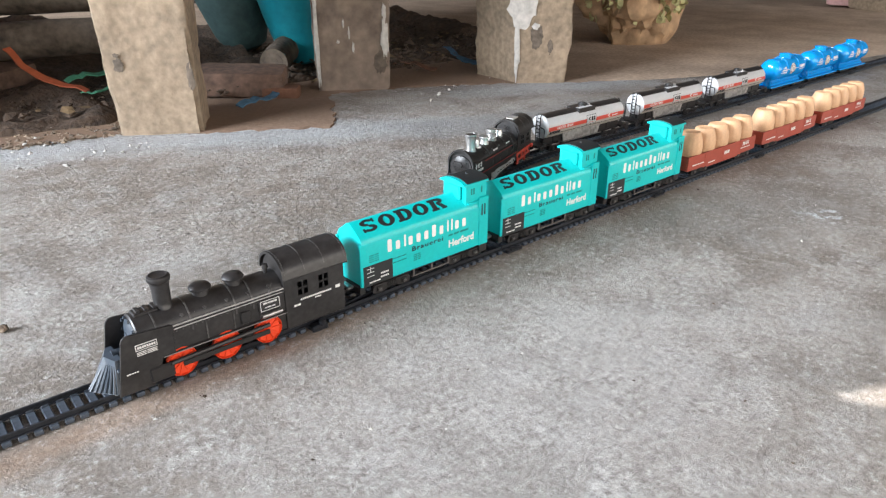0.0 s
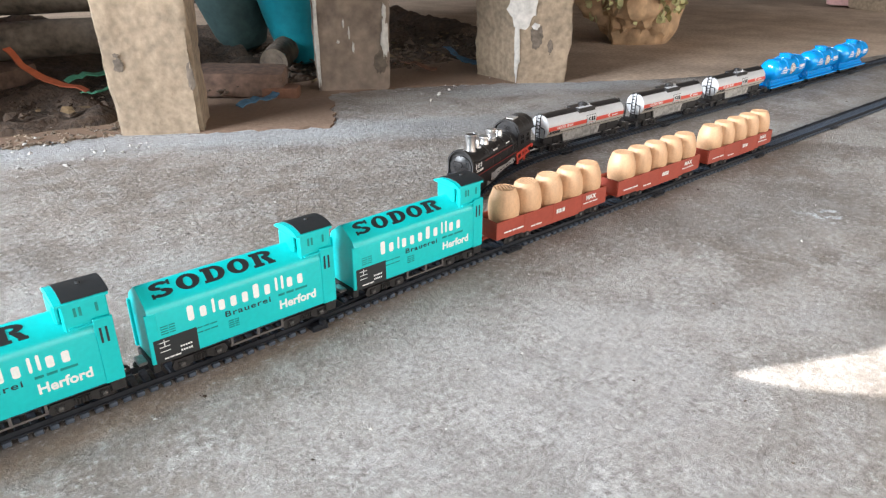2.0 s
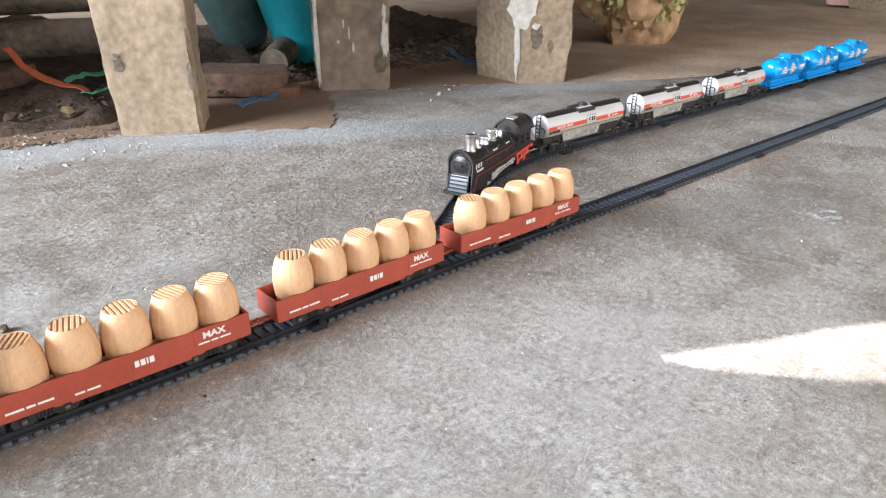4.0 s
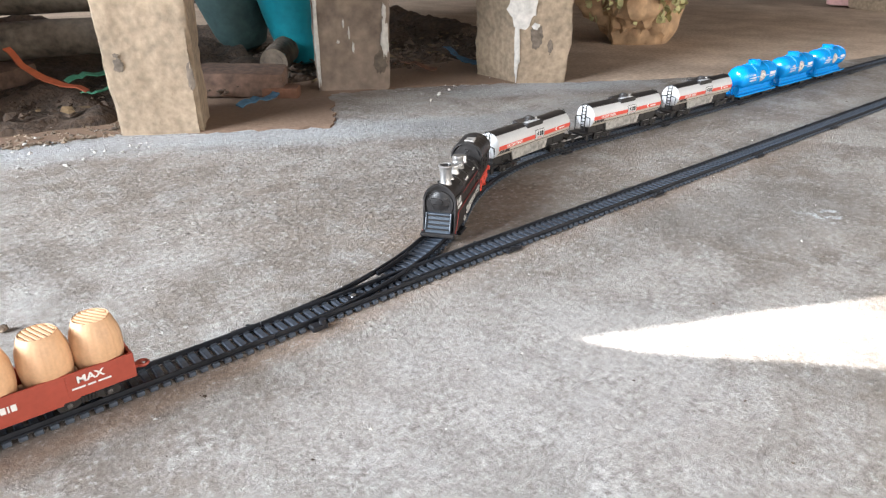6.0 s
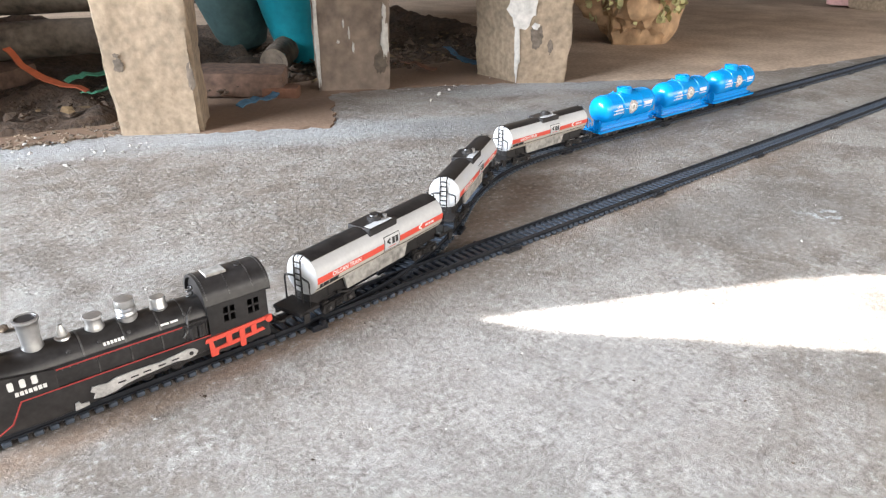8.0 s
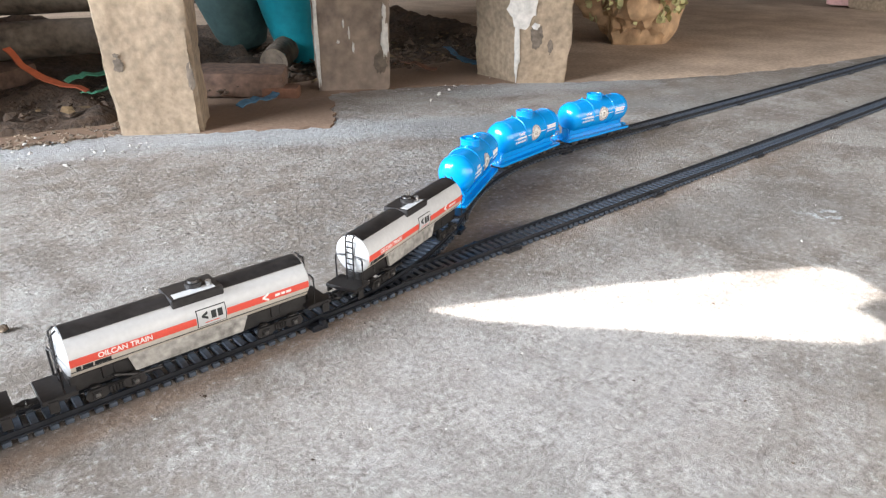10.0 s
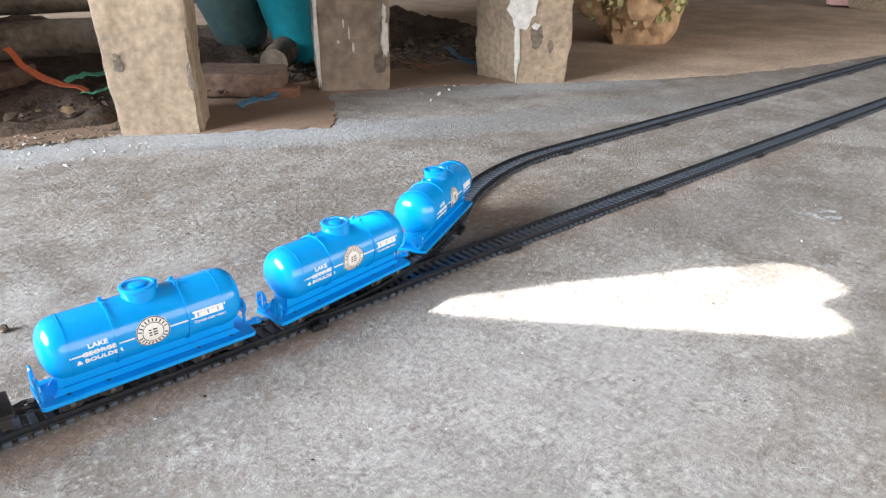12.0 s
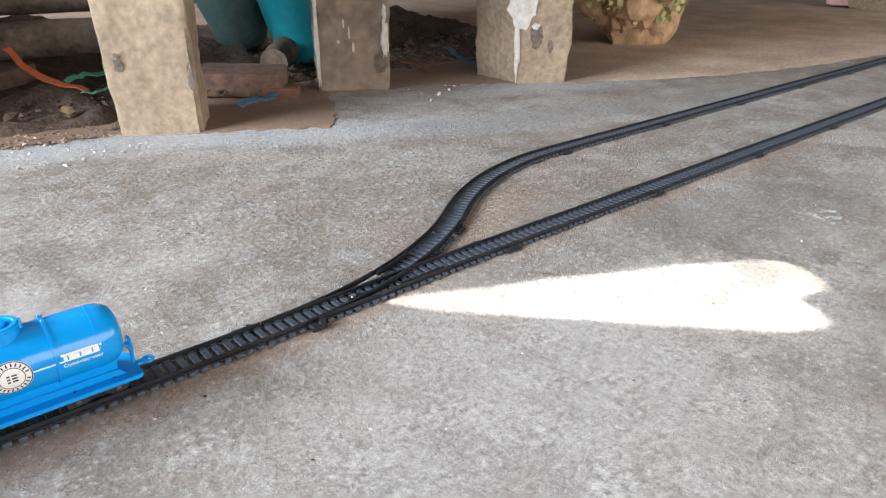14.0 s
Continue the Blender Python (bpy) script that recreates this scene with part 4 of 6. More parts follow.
        part("pipe", tube(B(), [(-0.060, k * 0.0128, 0.0215), (-0.045, k * 0.0128, 0.0160), (-0.030, k * 0.0128, 0.0150)], 0.0010, 6), CHASSIS, root)
    gear(root, (-0.060, 0.058), 0.024)
    return root


# ---- blue water wagon ----
def blue_wagon():
    root = thing("tank_wagon", "glossy blue toy water tank wagon with white print", "toy wagon", "blue water wagons")
    R, cz, h = 0.0205, 0.0470, 0.0640
    prof = [(0.0, -h), (0.006, -h + 0.0003), (0.011, -h + 0.0014), (0.0155, -h + 0.0036), (0.0188, -h + 0.0072), (0.0202, -h + 0.0110), (R, -h + 0.0150)]
    prof = prof + [(R, h - 0.0130), (0.0200, h - 0.0090), (0.0188, h - 0.0055), (0.0160, h - 0.0020), (0.0120, h - 0.0004), (0.0, h)]
    tank = part("tank", lathe(B(), prof, pose(0, 0, cz, 0, 90), 64), BLUE, root)
    for x in (-0.0490, 0.0480):
        part("seam", lathe(B(), [(R - 0.001, x - 0.0004), (R + 0.0003, x - 0.0003), (R + 0.0003, x + 0.0003), (R - 0.001, x + 0.0004)], pose(0, 0, cz, 0, 90), 64), BLUE, tank)
    for x in (-0.0220, 0.0240):
        bm = lathe(B(), [(R - 0.001, x - 0.0011), (R + 0.0009, x - 0.0008), (R + 0.0009, x + 0.0008), (R - 0.001, x + 0.0011)], pose(0, 0, cz, 0, 90), 64)
        for k in (-1, 1):
            box(bm, x - 0.0014, x + 0.0014, k * 0.0040 - 0.0008, k * 0.0040 + 0.0008, cz + R - 0.001, cz + R + 0.0026, 0.0004)
        part("strap", bm, BLUE, tank)
    hp = [(0.0, -0.004), (0.0112, -0.004), (0.0112, 0.0034), (0.0118, 0.0042), (0.0118, 0.0054), (0.0108, 0.0062), (0.0092, 0.0062), (0.0088, 0.0052), (0.0, 0.0048)]
    hatch = part("hatch", lathe(B(), hp, pose(0.001, 0, cz + R), 36), BLUE, root)
    part("lid", lathe(B(), [(0.0, 0.0), (0.0052, 0.0), (0.0050, 0.0014), (0.0020, 0.0022), (0.0, 0.0022)], pose(0.001, 0, cz + R + 0.005), 28), BLUE, hatch)
    part("clasp", box(B(), 0.0112, 0.0136, -0.0014, 0.0014, cz + R - 0.002, cz + R + 0.0062, 0.0004), BLUE, hatch)
    deck = rounded(0.0710, 0.0172, 0.0035)
    part("deck", prism(B(), deck, 0.0152, 0.0182, "z", 0.0003), BLUE, root)
    bm = B()
    prism(bm, [(-0.0070, 0.0180), (0.0070, 0.0180), (0.0080, 0.0300), (-0.0080, 0.0300)], -0.0580, 0.0580, "x")
    part("cradle", bm, BLUE, root)
    for k in (-1, 1):
        part("cradle_rail", prism(B(), [(-0.062, 0.0180), (0.062, 0.0180), (0.058, 0.0225), (-0.058, 0.0225)], k * 0.0075, k * 0.0095), BLUE, root)
        loop = [(-0.0690, k * (0.0032 + 0.0058) + 0.0056 * math.cos(a), 0.0268 + 0.0078 * math.sin(a)) for a in [2 * math.pi * i / 20 for i in range(20)]]
        part("end_rail", tube(B(), loop, 0.0011, 7, True), BLUE, root)
        for d in (-0.0018, 0.0018):
            part("baluster", cyl(B(), (-0.0690, k * 0.0090 + d, 0.0182), (-0.0690, k * 0.0090 + d, 0.0335), 0.0008, n=7), BLUE, root)
    part("brake_wheel", lathe(B(), [(0.0, 0.0), (0.0055, 0.0), (0.0062, 0.0010), (0.0055, 0.0020), (0.0018, 0.0016), (0.0014, 0.0060), (0.0, 0.0060)], pose(0.0700, 0.0, 0.0330, 0, -90), 24), BLUE, root)
    part("brake_post", cyl(B(), (0.0695, 0, 0.018), (0.0695, 0, 0.030), 0.0012, n=8), BLUE, root)
    hook(root, 0.0690, 0.0785, BLUE, 0.0158)
    hook(root, -0.0660, -0.0760, CHASSIS, 0.0140)
    part("coupling_screw", cyl(B(), (-0.0735, 0, 0.0150), (-0.0735, 0, 0.0172), 0.0020, n=12), STEEL, root)
    part("underframe", box(B(), -0.062, 0.062, -0.0105, 0.0105, 0.0125, 0.0152, 0.0005), CHASSIS, root)
    gear(root, (-0.042, 0.042), 0.024, 0.0122)
    # white print on the side
    part("print_line", shell_strip(B(), -0.0500, -0.0115, R, cz, -1.5, 1.0, 2, 0.00012), PRINT_WHITE, tank)
    part("print_line", shell_strip(B(), 0.0110, 0.0480, R, cz, -1.5, 1.0, 2, 0.00012), PRINT_WHITE, tank)
    for i, word in enumerate(("LAKE", "GEORGE", "& BOULDER")):
        lettering("lettering", word, 0.0041, PRINT_WHITE, tank, on_drum(-0.0330, 12 - 13 * i, R, cz), R, 1.25, 0.03, "white lettering")
    for nm, r0, r1, mat, d in (("roundel", 0.0, 0.0108, PRINT_WHITE, 0.0002), ("roundel_ring", 0.0100, 0.0106, PRINT_BLACK, 0.0003), ("roundel_ring", 0.0064, 0.0069, PRINT_BLACK, 0.0003)):
        part(nm, disc_on_drum(r0, r1, R + d, cz, 0.0, 0.0), mat, tank, "white round emblem" if nm == "roundel" else "")
    bm = B()
    for i in range(22):
        if i not in (0, 11):
            a = 2 * math.pi * i / 22
            tick_on_drum(bm, 0.0084 * math.cos(a), 0.0084 * math.sin(a), a, 0.0009, 0.0021, R + 0.0004, cz)
    part("roundel_writing", bm, PRINT_BLACK, tank, smooth=False)
    bars("roundel_mark", PRINT_BLACK, tank, on_drum(0.0, 5.5, R + 0.0003, cz), [0.0016, 0.0028], 0.0009, 0.0010, R, 3, 0.0019)
    bars("emblem", PRINT_WHITE, tank, on_drum(0.0380, 11, R, cz), [0.0230], 0.0014, 0.001, R)
    bars("emblem", PRINT_WHITE, tank, on_drum(0.0380, 4, R, cz), [0.0020, 0.0060, 0.0060, 0.0040], 0.0032, 0.0009, R)
    lettering("lettering", "Crystal-clear water", 0.0034, PRINT_WHITE, tank, on_drum(0.0380, -9, R, cz), R, 0.85, 0.01)
    return root


def disc_on_drum(r0, r1, r, cz, u0, v0, n=36):
    bm = B()

    def put(u, v):
        a = (v + v0) / r
        return bm.verts.new((u + u0, -r * math.cos(a), cz + r * math.sin(a)))
    rings = [[put(q * math.cos(2 * math.pi * i / n), q * math.sin(2 * math.pi * i / n)) for i in range(n)] for q in ([r0, r1] if r0 else [r1 * 0.02, r1 * 0.35, r1 * 0.7, r1])]
    for a, c in zip(rings, rings[1:]):
        for i in range(n):
            bm.faces.new((a[i], a[(i + 1) % n], c[(i + 1) % n], c[i]))
    if not r0:
        bm.faces.new(rings[0])
    return bm


def tick_on_drum(bm, u, v, turn, w, l, r, cz):
    vs = []
    for a, c in ((-w, -l), (w, -l), (w, l), (-w, l)):
        x = u + (-math.sin(turn) * a + math.cos(turn) * c) / 2
        y = v + (math.cos(turn) * a + math.sin(turn) * c) / 2
        vs.append(bm.verts.new((x, -r * math.cos(y / r), cz + r * math.sin(y / r))))
    bm.faces.new(vs)


# ---- steam locomotives ----
def cab(root, x0, x1, roof_label=""):
    """A cab with real window openings and a rounded roof."""
    for k in (-1, 1):
        bm = B()
        y0, y1 = sorted((k * 0.0165, k * 0.0150))
        cuts = [(x0 + 0.0110, x0 + 0.0195), (x0 + 0.0290, x0 + 0.0375)]
        zs = (0.0345, 0.0455)
        xs = [x0, cuts[0][0], cuts[0][1], cuts[1][0], cuts[1][1], x1]
        box(bm, x0, x1, y0, y1, 0.0120, zs[0])
        box(bm, x0, x1, y0, y1, zs[1], 0.0530)
        for i in (0, 2, 4):
            box(bm, xs[i], xs[i + 1], y0, y1, zs[0], zs[1])
        for a, c in cuts:
            box(bm, (a + c) / 2 - 0.0006, (a + c) / 2 + 0.0006, y0, y1, zs[0], zs[1])
            box(bm, a, c, y0, y1, (zs[0] + zs[1]) / 2 - 0.0006, (zs[0] + zs[1]) / 2 + 0.0006)
            box(bm, a - 0.0006, c + 0.0006, k * 0.0158 - 0.0012, k * 0.0158 + 0.0012, zs[0] - 0.0012, zs[0] - 0.0002)
        part("cab_side", bm, LOCO_BLACK, root)
    arch = [(-0.0150, 0.0120)] + [(-0.0150 * math.cos(math.pi * i / 10), 0.0515 + 0.0138 * math.sin(math.pi * i / 10)) for i in range(11)] + [(0.0150, 0.0120)]
    part("cab_front", prism(B(), arch, x0 + 0.0002, x0 + 0.0018, "x"), LOCO_BLACK, root)
    part("cab_back", prism(B(), [(-0.0150, 0.0120), (-0.0150, 0.0480), (0.0150, 0.0480), (0.0150, 0.0120)], x1 - 0.0018, x1 - 0.0002, "x"), LOCO_BLACK, root)
    part("cab_floor", box(B(), x0 + 0.002, x1 - 0.002, -0.0149, 0.0149, 0.0120, 0.0150), CHASSIS, root)
    outer = [(-0.0190, 0.0508)] + [(-0.0186 * math.cos(math.pi * i / 14), 0.0518 + 0.0158 * math.sin(math.pi * i / 14) ** 0.9) for i in range(15)] + [(0.0190, 0.0508)]
    inner = [(-0.0168 * math.cos(math.pi * i / 14), 0.0515 + 0.0142 * math.sin(math.pi * i / 14)) for i in range(14, -1, -1)]
    bm = prism(B(), outer + inner, x0 - 0.0016, x1 + 0.0028, "x")
    box(bm, x0 - 0.0010, x1 + 0.0024, -0.0194, -0.0182, 0.0502, 0.0512)
    box(bm, x0 - 0.0010, x1 + 0.0024, 0.0182, 0.0194, 0.0502, 0.0512)
    roof = part("cab_roof", bm, LOCO_BLACK, root, roof_label)
    for x in (x0 + 0.0005, x0 + 0.017, x0 + 0.034, x1 + 0.001):
        bm = B()
        for i in range(2, 27):
            a = math.pi * i / 28
            cyl(bm, (x, -0.0182 * math.cos(a), 0.0518 + 0.0153 * math.sin(a) ** 0.9), (x, -0.0188 * math.cos(a), 0.0518 + 0.0162 * math.sin(a) ** 0.9), 0.0006, n=6)
        part("rivet_row", bm, WORN_BLACK, roof)
    return roof


def boiler(root, x0, x1, bands, R=0.0145):
    cz = 0.0385
    part("boiler", lathe(B(), [(0.0, x0), (R * 0.94, x0), (R, x0 + 0.001), (R, x1), (0.0, x1)], pose(0, 0, cz, 0, 90), 40), LOCO_BLACK, root)
    for k in (-1, 1):
        y0, y1 = sorted((k * 0.0060, k * 0.0155))
        part("boiler_side", box(B(), x0 + 0.018, x1, y0, y1, 0.0240, 0.0425, 0.0012), LOCO_BLACK, root)
    for x in bands:
        part("boiler_band", lathe(B(), [(R - 0.0006, x - 0.0006), (R + 0.0005, x - 0.0005), (R + 0.0005, x + 0.0005), (R - 0.0006, x + 0.0006)], pose(0, 0, cz, 0, 90), 40), WORN_BLACK, root)


def fittings(root, x0, x1, step):
    """Rivet rows along the casing, wash-out plugs and a feed pipe on each side of the boiler."""
    for k in (-1, 1):
        bm = B()
        n = int((x1 - x0) / 0.0045)
        for i in range(n):
            x = x0 + i * 0.0045
            cyl(bm, (x, k * 0.0150, 0.0395), (x, k * 0.0160, 0.0395), 0.0005, n=6)
        part("rivet_row", bm, WORN_BLACK, root)
        x = x0 + 0.006
        while x < x1:
            part("wash_plug", cyl(B(), (x, k * 0.0110, 0.0470), (x, k * 0.0128, 0.0486), 0.0012, n=8), WORN_BLACK, root)
            x += step
        pts = [(x1 - 0.004, k * 0.0090, 0.0495), (x1 - 0.008, k * 0.0128, 0.0465), (x1 - 0.010, k * 0.0150, 0.0425), (x1 - 0.010, k * 0.0164, 0.0380), (x1 - 0.014, k * 0.0166, 0.0330)]
        part("feed_pipe", tube(B(), pts, 0.0009, 7), WORN_BLACK, root)
        for i in range(3):
            part("casing_seam", box(B(), x0 + (i + 1) * 0.020, x0 + (i + 1) * 0.020 + 0.0008, min(k * 0.0150, k * 0.0160), max(k * 0.0150, k * 0.0160), 0.0255, 0.0400), WORN_BLACK, root)


def smokebox(root, x, mat):
    """The rounded front plate with its door, hinges, lamp and steps."""
    arch = [(-0.0166, 0.0100), (-0.0166, 0.0430)] + [(-0.0166 * math.cos(math.pi * i / 12), 0.0430 + 0.0170 * math.sin(math.pi * i / 12)) for i in range(1, 12)] + [(0.0166, 0.0430), (0.0166, 0.0100)]
    part("front_plate", prism(B(), arch, x + 0.003, x + 0.0046, "x"), LOCO_BLACK, root)
    rim = [(y * 1.0, z) for y, z in arch[1:-1]]
    inner = [(y * 0.88, 0.0430 + (z - 0.0430) * 0.88) for y, z in rim[::-1]]
    part("front_hood", prism(B(), rim + inner, x, x + 0.0036, "x"), LOCO_BLACK, root)
    door = lathe(B(), [(0.0, 0.0042), (0.0030, 0.0040), (0.0032, 0.0030), (0.0085, 0.0022), (0.0100, 0.0012), (0.0108, 0.0012), (0.0110, 0.0), (0.0, 0.0)], pose(x + 0.0030, 0, 0.0420, 0, -90), 36)
    box(door, x - 0.0002, x + 0.0010, -0.0085, 0.0085, 0.0445, 0.0455, 0.0003)
    box(door, x - 0.0002, x + 0.0010, -0.0085, 0.0085, 0.0385, 0.0395, 0.0003)
    part("smokebox_door", door, mat, root)
    for i in range(8):
        a = 2 * math.pi * i / 8
        part("door_bolt", cyl(B(), (x + 0.003, 0.0098 * math.cos(a), 0.0420 + 0.0098 * math.sin(a)), (x + 0.0010, 0.0098 * math.cos(a), 0.0420 + 0.0098 * math.sin(a)), 0.0008, n=8), mat, root)


def stack(root, name, x, prof, mat, z=0.0515, label=""):
    return part(name, lathe(B(), prof, pose(x, 0, z), 28), mat, root, label)


def black_locomotive():
    root = thing("steam_locomotive", "black toy steam locomotive with orange-red wheels, tall chimney and cowcatcher", "toy locomotive")
    boiler(root, -0.0690, 0.0380, (-0.0560, -0.0330, -0.0010, 0.0120), 0.0152)
    part("smokebox_door", lathe(B(), [(0.0, 0.0036), (0.0030, 0.0034), (0.0034, 0.0024), (0.0095, 0.0014), (0.0118, 0.0), (0.0, 0.0)], pose(-0.0690, 0, 0.0385, 0, -90), 32), SLATE, root, "slate grey smokebox door")
    for i in range(10):
        a = 2 * math.pi * i / 10
        part("door_bolt", cyl(B(), (-0.0686, 0.0132 * math.cos(a), 0.0385 + 0.0132 * math.sin(a)), (-0.0706, 0.0132 * math.cos(a), 0.0385 + 0.0132 * math.sin(a)), 0.0011, n=8), SLATE, root)
    bm = box(B(), -0.0660, -0.0500, -0.0048, 0.0048, 0.0520, 0.0548, 0.0006)
    for x in (-0.0640, -0.0585, -0.0530):
        box(bm, x, x + 0.0030, -0.0038, 0.0038, 0.0546, 0.0560, 0.0004)
    part("top_grating", bm, LOCO_BLACK, root)
    part("front_deck", box(B(), -0.0845, -0.0560, -0.0150, 0.0150, 0.0225, 0.0246, 0.0004), SLATE, root)
    part("lamp", lathe(B(), [(0.0, 0.0), (0.0030, 0.0), (0.0034, 0.0040), (0.0026, 0.0040), (0.0, 0.0030)], pose(-0.0790, 0, 0.0290, 0, -90), 18), SLATE, root)
    fittings(root, -0.0440, 0.0350, 0.016)
    for k in (-1, 1):
        y0, y1 = sorted((k * 0.0167, k * 0.0150))
        part("front_side", prism(B(), [(-0.0868, 0.0060), (-0.0800, 0.0440), (-0.0792, 0.0462), (-0.0772, 0.0478), (-0.0745, 0.0480), (-0.0470, 0.0455), (-0.0462, 0.0430), (-0.0470, 0.0250), (-0.0560, 0.0240), (-0.0600, 0.0090), (-0.0650, 0.0055)], y0, y1, bevel=0.0003), LOCO_BLACK, root)
        part("running_board", box(B(), -0.0560, 0.0365, min(k * 0.0125, k * 0.0172), max(k * 0.0125, k * 0.0172), 0.0236, 0.0252, 0.0003), LOCO_BLACK, root)
        part("board_edge", box(B(), -0.0555, 0.0365, min(k * 0.0172, k * 0.0174), max(k * 0.0172, k * 0.0174), 0.0239, 0.0245), STEEL, root, "pale edge line")
        part("hand_rail", tube(B(), [(-0.0460, k * 0.0160, 0.0440), (0.0, k * 0.0160, 0.0441), (0.0360, k * 0.0160, 0.0442)], 0.0006, 6), STEEL, root, "pale hand rail")
        part("lower_rail", tube(B(), [(-0.0460, k * 0.0162, 0.0415), (0.0360, k * 0.0162, 0.0418)], 0.0005, 6), STEEL, root, "pale hand rail")
        part("cylinder", box(B(), -0.0660, -0.0500, min(k * 0.0150, k * 0.0182), max(k * 0.0150, k * 0.0182), 0.0080, 0.0190, 0.0010), CHASSIS, root)
        part("side_rod", box(B(), -0.0440, 0.0210, min(k * 0.0176, k * 0.0186), max(k * 0.0176, k * 0.0186), 0.0128, 0.0166, 0.0003), CHASSIS, root)
        part("piston_rod", cyl(B(), (-0.0520, k * 0.0186, 0.0185), (0.0210, k * 0.0186, 0.0205), 0.0016, n=8), CHASSIS, root)
        for x in (-0.0275, 0.0050):
            part("brake_block", box(B(), x - 0.0030, x + 0.0030, min(k * 0.0150, k * 0.0170), max(k * 0.0150, k * 0.0170), 0.0110, 0.0180, 0.0008), CHASSIS, root)
        part("generator", box(B(), 0.0010, 0.0085, min(k * 0.0150, k * 0.0170), max(k * 0.0150, k * 0.0170), 0.0270, 0.0365, 0.0006), LOCO_BLACK, root)
        part("tool_box", box(B(), 0.0150, 0.0325, min(k * 0.0150, k * 0.0172), max(k * 0.0150, k * 0.0172), 0.0312, 0.0408, 0.0006), LOCO_BLACK, root)
        part("air_tank", cyl(B(), (0.0170, k * 0.0166, 0.0275), (0.0330, k * 0.0166, 0.0275), 0.0018, n=12), STEEL, root, "pale steel air tank")
        for i in range(7):
            x = -0.0440 + i * 0.0075
            part("pipe_clip", cyl(B(), (x, k * 0.0140, 0.0410), (x, k * 0.0120, 0.0475), 0.0004, n=6), WORN_BLACK, root)
    red = wheel_red_mesh()
    for x in (-0.0435, -0.0112, 0.0210):
        for k in (-1, 1):
            w = new("driving_wheel", red[k])
            w.parent, w.matrix_basis = root, pose(x, 0, 0.0152)
            tagged(w, "orange-red driving wheel")
            WHEELS.append((w, x, 0.0152, 0.0110))
    part("frame", box(B(), -0.0800, 0.0880, -0.0085, 0.0085, 0.0095, 0.0240, 0.0005), CHASSIS, root)
    part("firebox", box(B(), 0.0300, 0.0380, -0.0150, 0.0150, 0.0095, 0.0240, 0.0006), CHASSIS, root)
    cab(root, 0.0365, 0.0880)
    part("cab_skirt", box(B(), 0.0365, 0.0880, -0.0160, 0.0160, 0.0085, 0.0122, 0.0005), LOCO_BLACK, root)
    gear_one(root, (0.0560, 0.0760))
    stack(root, "chimney", -0.0450, [(0.0, 0.0), (0.0074, 0.0), (0.0062, 0.0016), (0.0058, 0.0050), (0.0061, 0.0150), (0.0064, 0.0195), (0.0074, 0.0205), (0.0078, 0.0222), (0.0074, 0.0240), (0.0060, 0.0248), (0.0052, 0.0242), (0.0, 0.0238)], LOCO_BLACK)
    for x in (-0.0190, 0.0055):
        stack(root, "dome", x, [(0.0, 0.0), (0.0072, 0.0), (0.0058, 0.0014), (0.0054, 0.0055), (0.0076, 0.0066), (0.0078, 0.0080), (0.0066, 0.0096), (0.0036, 0.0108), (0.0, 0.0112)], LOCO_BLACK, 0.0505)
    stack(root, "whistle", 0.0310, [(0.0, 0.0), (0.0016, 0.0), (0.0016, 0.0060), (0.0024, 0.0062), (0.0020, 0.0090), (0.0, 0.0096)], LOCO_BLACK, 0.0510)
    # cowcatcher
    foot, top = [(-0.0880, -0.0165), (-0.1010, 0.0), (-0.0880, 0.0165)], [(-0.0840, -0.0105), (-0.0880, 0.0), (-0.0840, 0.0105)]
    bm = B()
    lo, hi = [bm.verts.new((x, y, 0.0085)) for x, y in foot], [bm.verts.new((x, y, 0.0300)) for x, y in top]
    back_lo, back_hi = [bm.verts.new((-0.0800, y, 0.0085)) for y in (-0.0165, 0.0165)], [bm.verts.new((-0.0800, y, 0.0300)) for y in (-0.0105, 0.0105)]
    for a, c in ((0, 1), (1, 2)):
        bm.faces.new((lo[a], lo[c], hi[c], hi[a]))
    bm.faces.new((lo[0], hi[0], back_hi[0], back_lo[0]))
    bm.faces.new((lo[2], back_lo[1], back_hi[1], hi[2]))
    bm.faces.new((*hi, back_hi[1], back_hi[0]))
    bm.faces.new((*lo[::-1], back_lo[0], back_lo[1]))
    catcher = part("cowcatcher", bm, SLATE, root, "slate grey cowcatcher", smooth=False)
    for k in (-1, 1):
        for i in range(6):
            f = (i + 0.5) / 6
            a = Vector((-0.0883 - 0.0130 * f, k * 0.0165 * (1 - f), 0.0092))
            c = Vector((-0.0845 - 0.0040 * f, k * 0.0105 * (1 - f), 0.0262))
            part("bar", cyl(B(), a, c, 0.0009, n=6), SLATE, catcher)
    part("number_plate", box(B(), -0.0720, -0.0580, -0.0170, -0.0166, 0.0352, 0.0396), PRINT_WHITE, root, "small white name plate")
    part("plate_field", box(B(), -0.0715, -0.0585, -0.0171, -0.0168, 0.0357, 0.0391), PRINT_BLACK, root)
    bars("small_print", PRINT_WHITE, root, side(-0.0650, -0.01715, 0.0374), [0.0011] * 8, 0.0017, 0.0004)
    bars("small_print", PRINT_WHITE, root, side(-0.0650, -0.01675, 0.0338), [0.006, 0.0065], 0.0005, 0.0006, rows=3, lead=0.0011)
    bars("small_print", PRINT_WHITE, root, side(-0.0765, -0.01675, 0.0205), [0.0012] * 5, 0.0008, 0.0004)
    bars("tablet_line", PRINT_WHITE, root, side(0.0238, -0.0173, 0.0398), [0.0150], 0.0004, 0.001, rows=2, lead=0.0078)
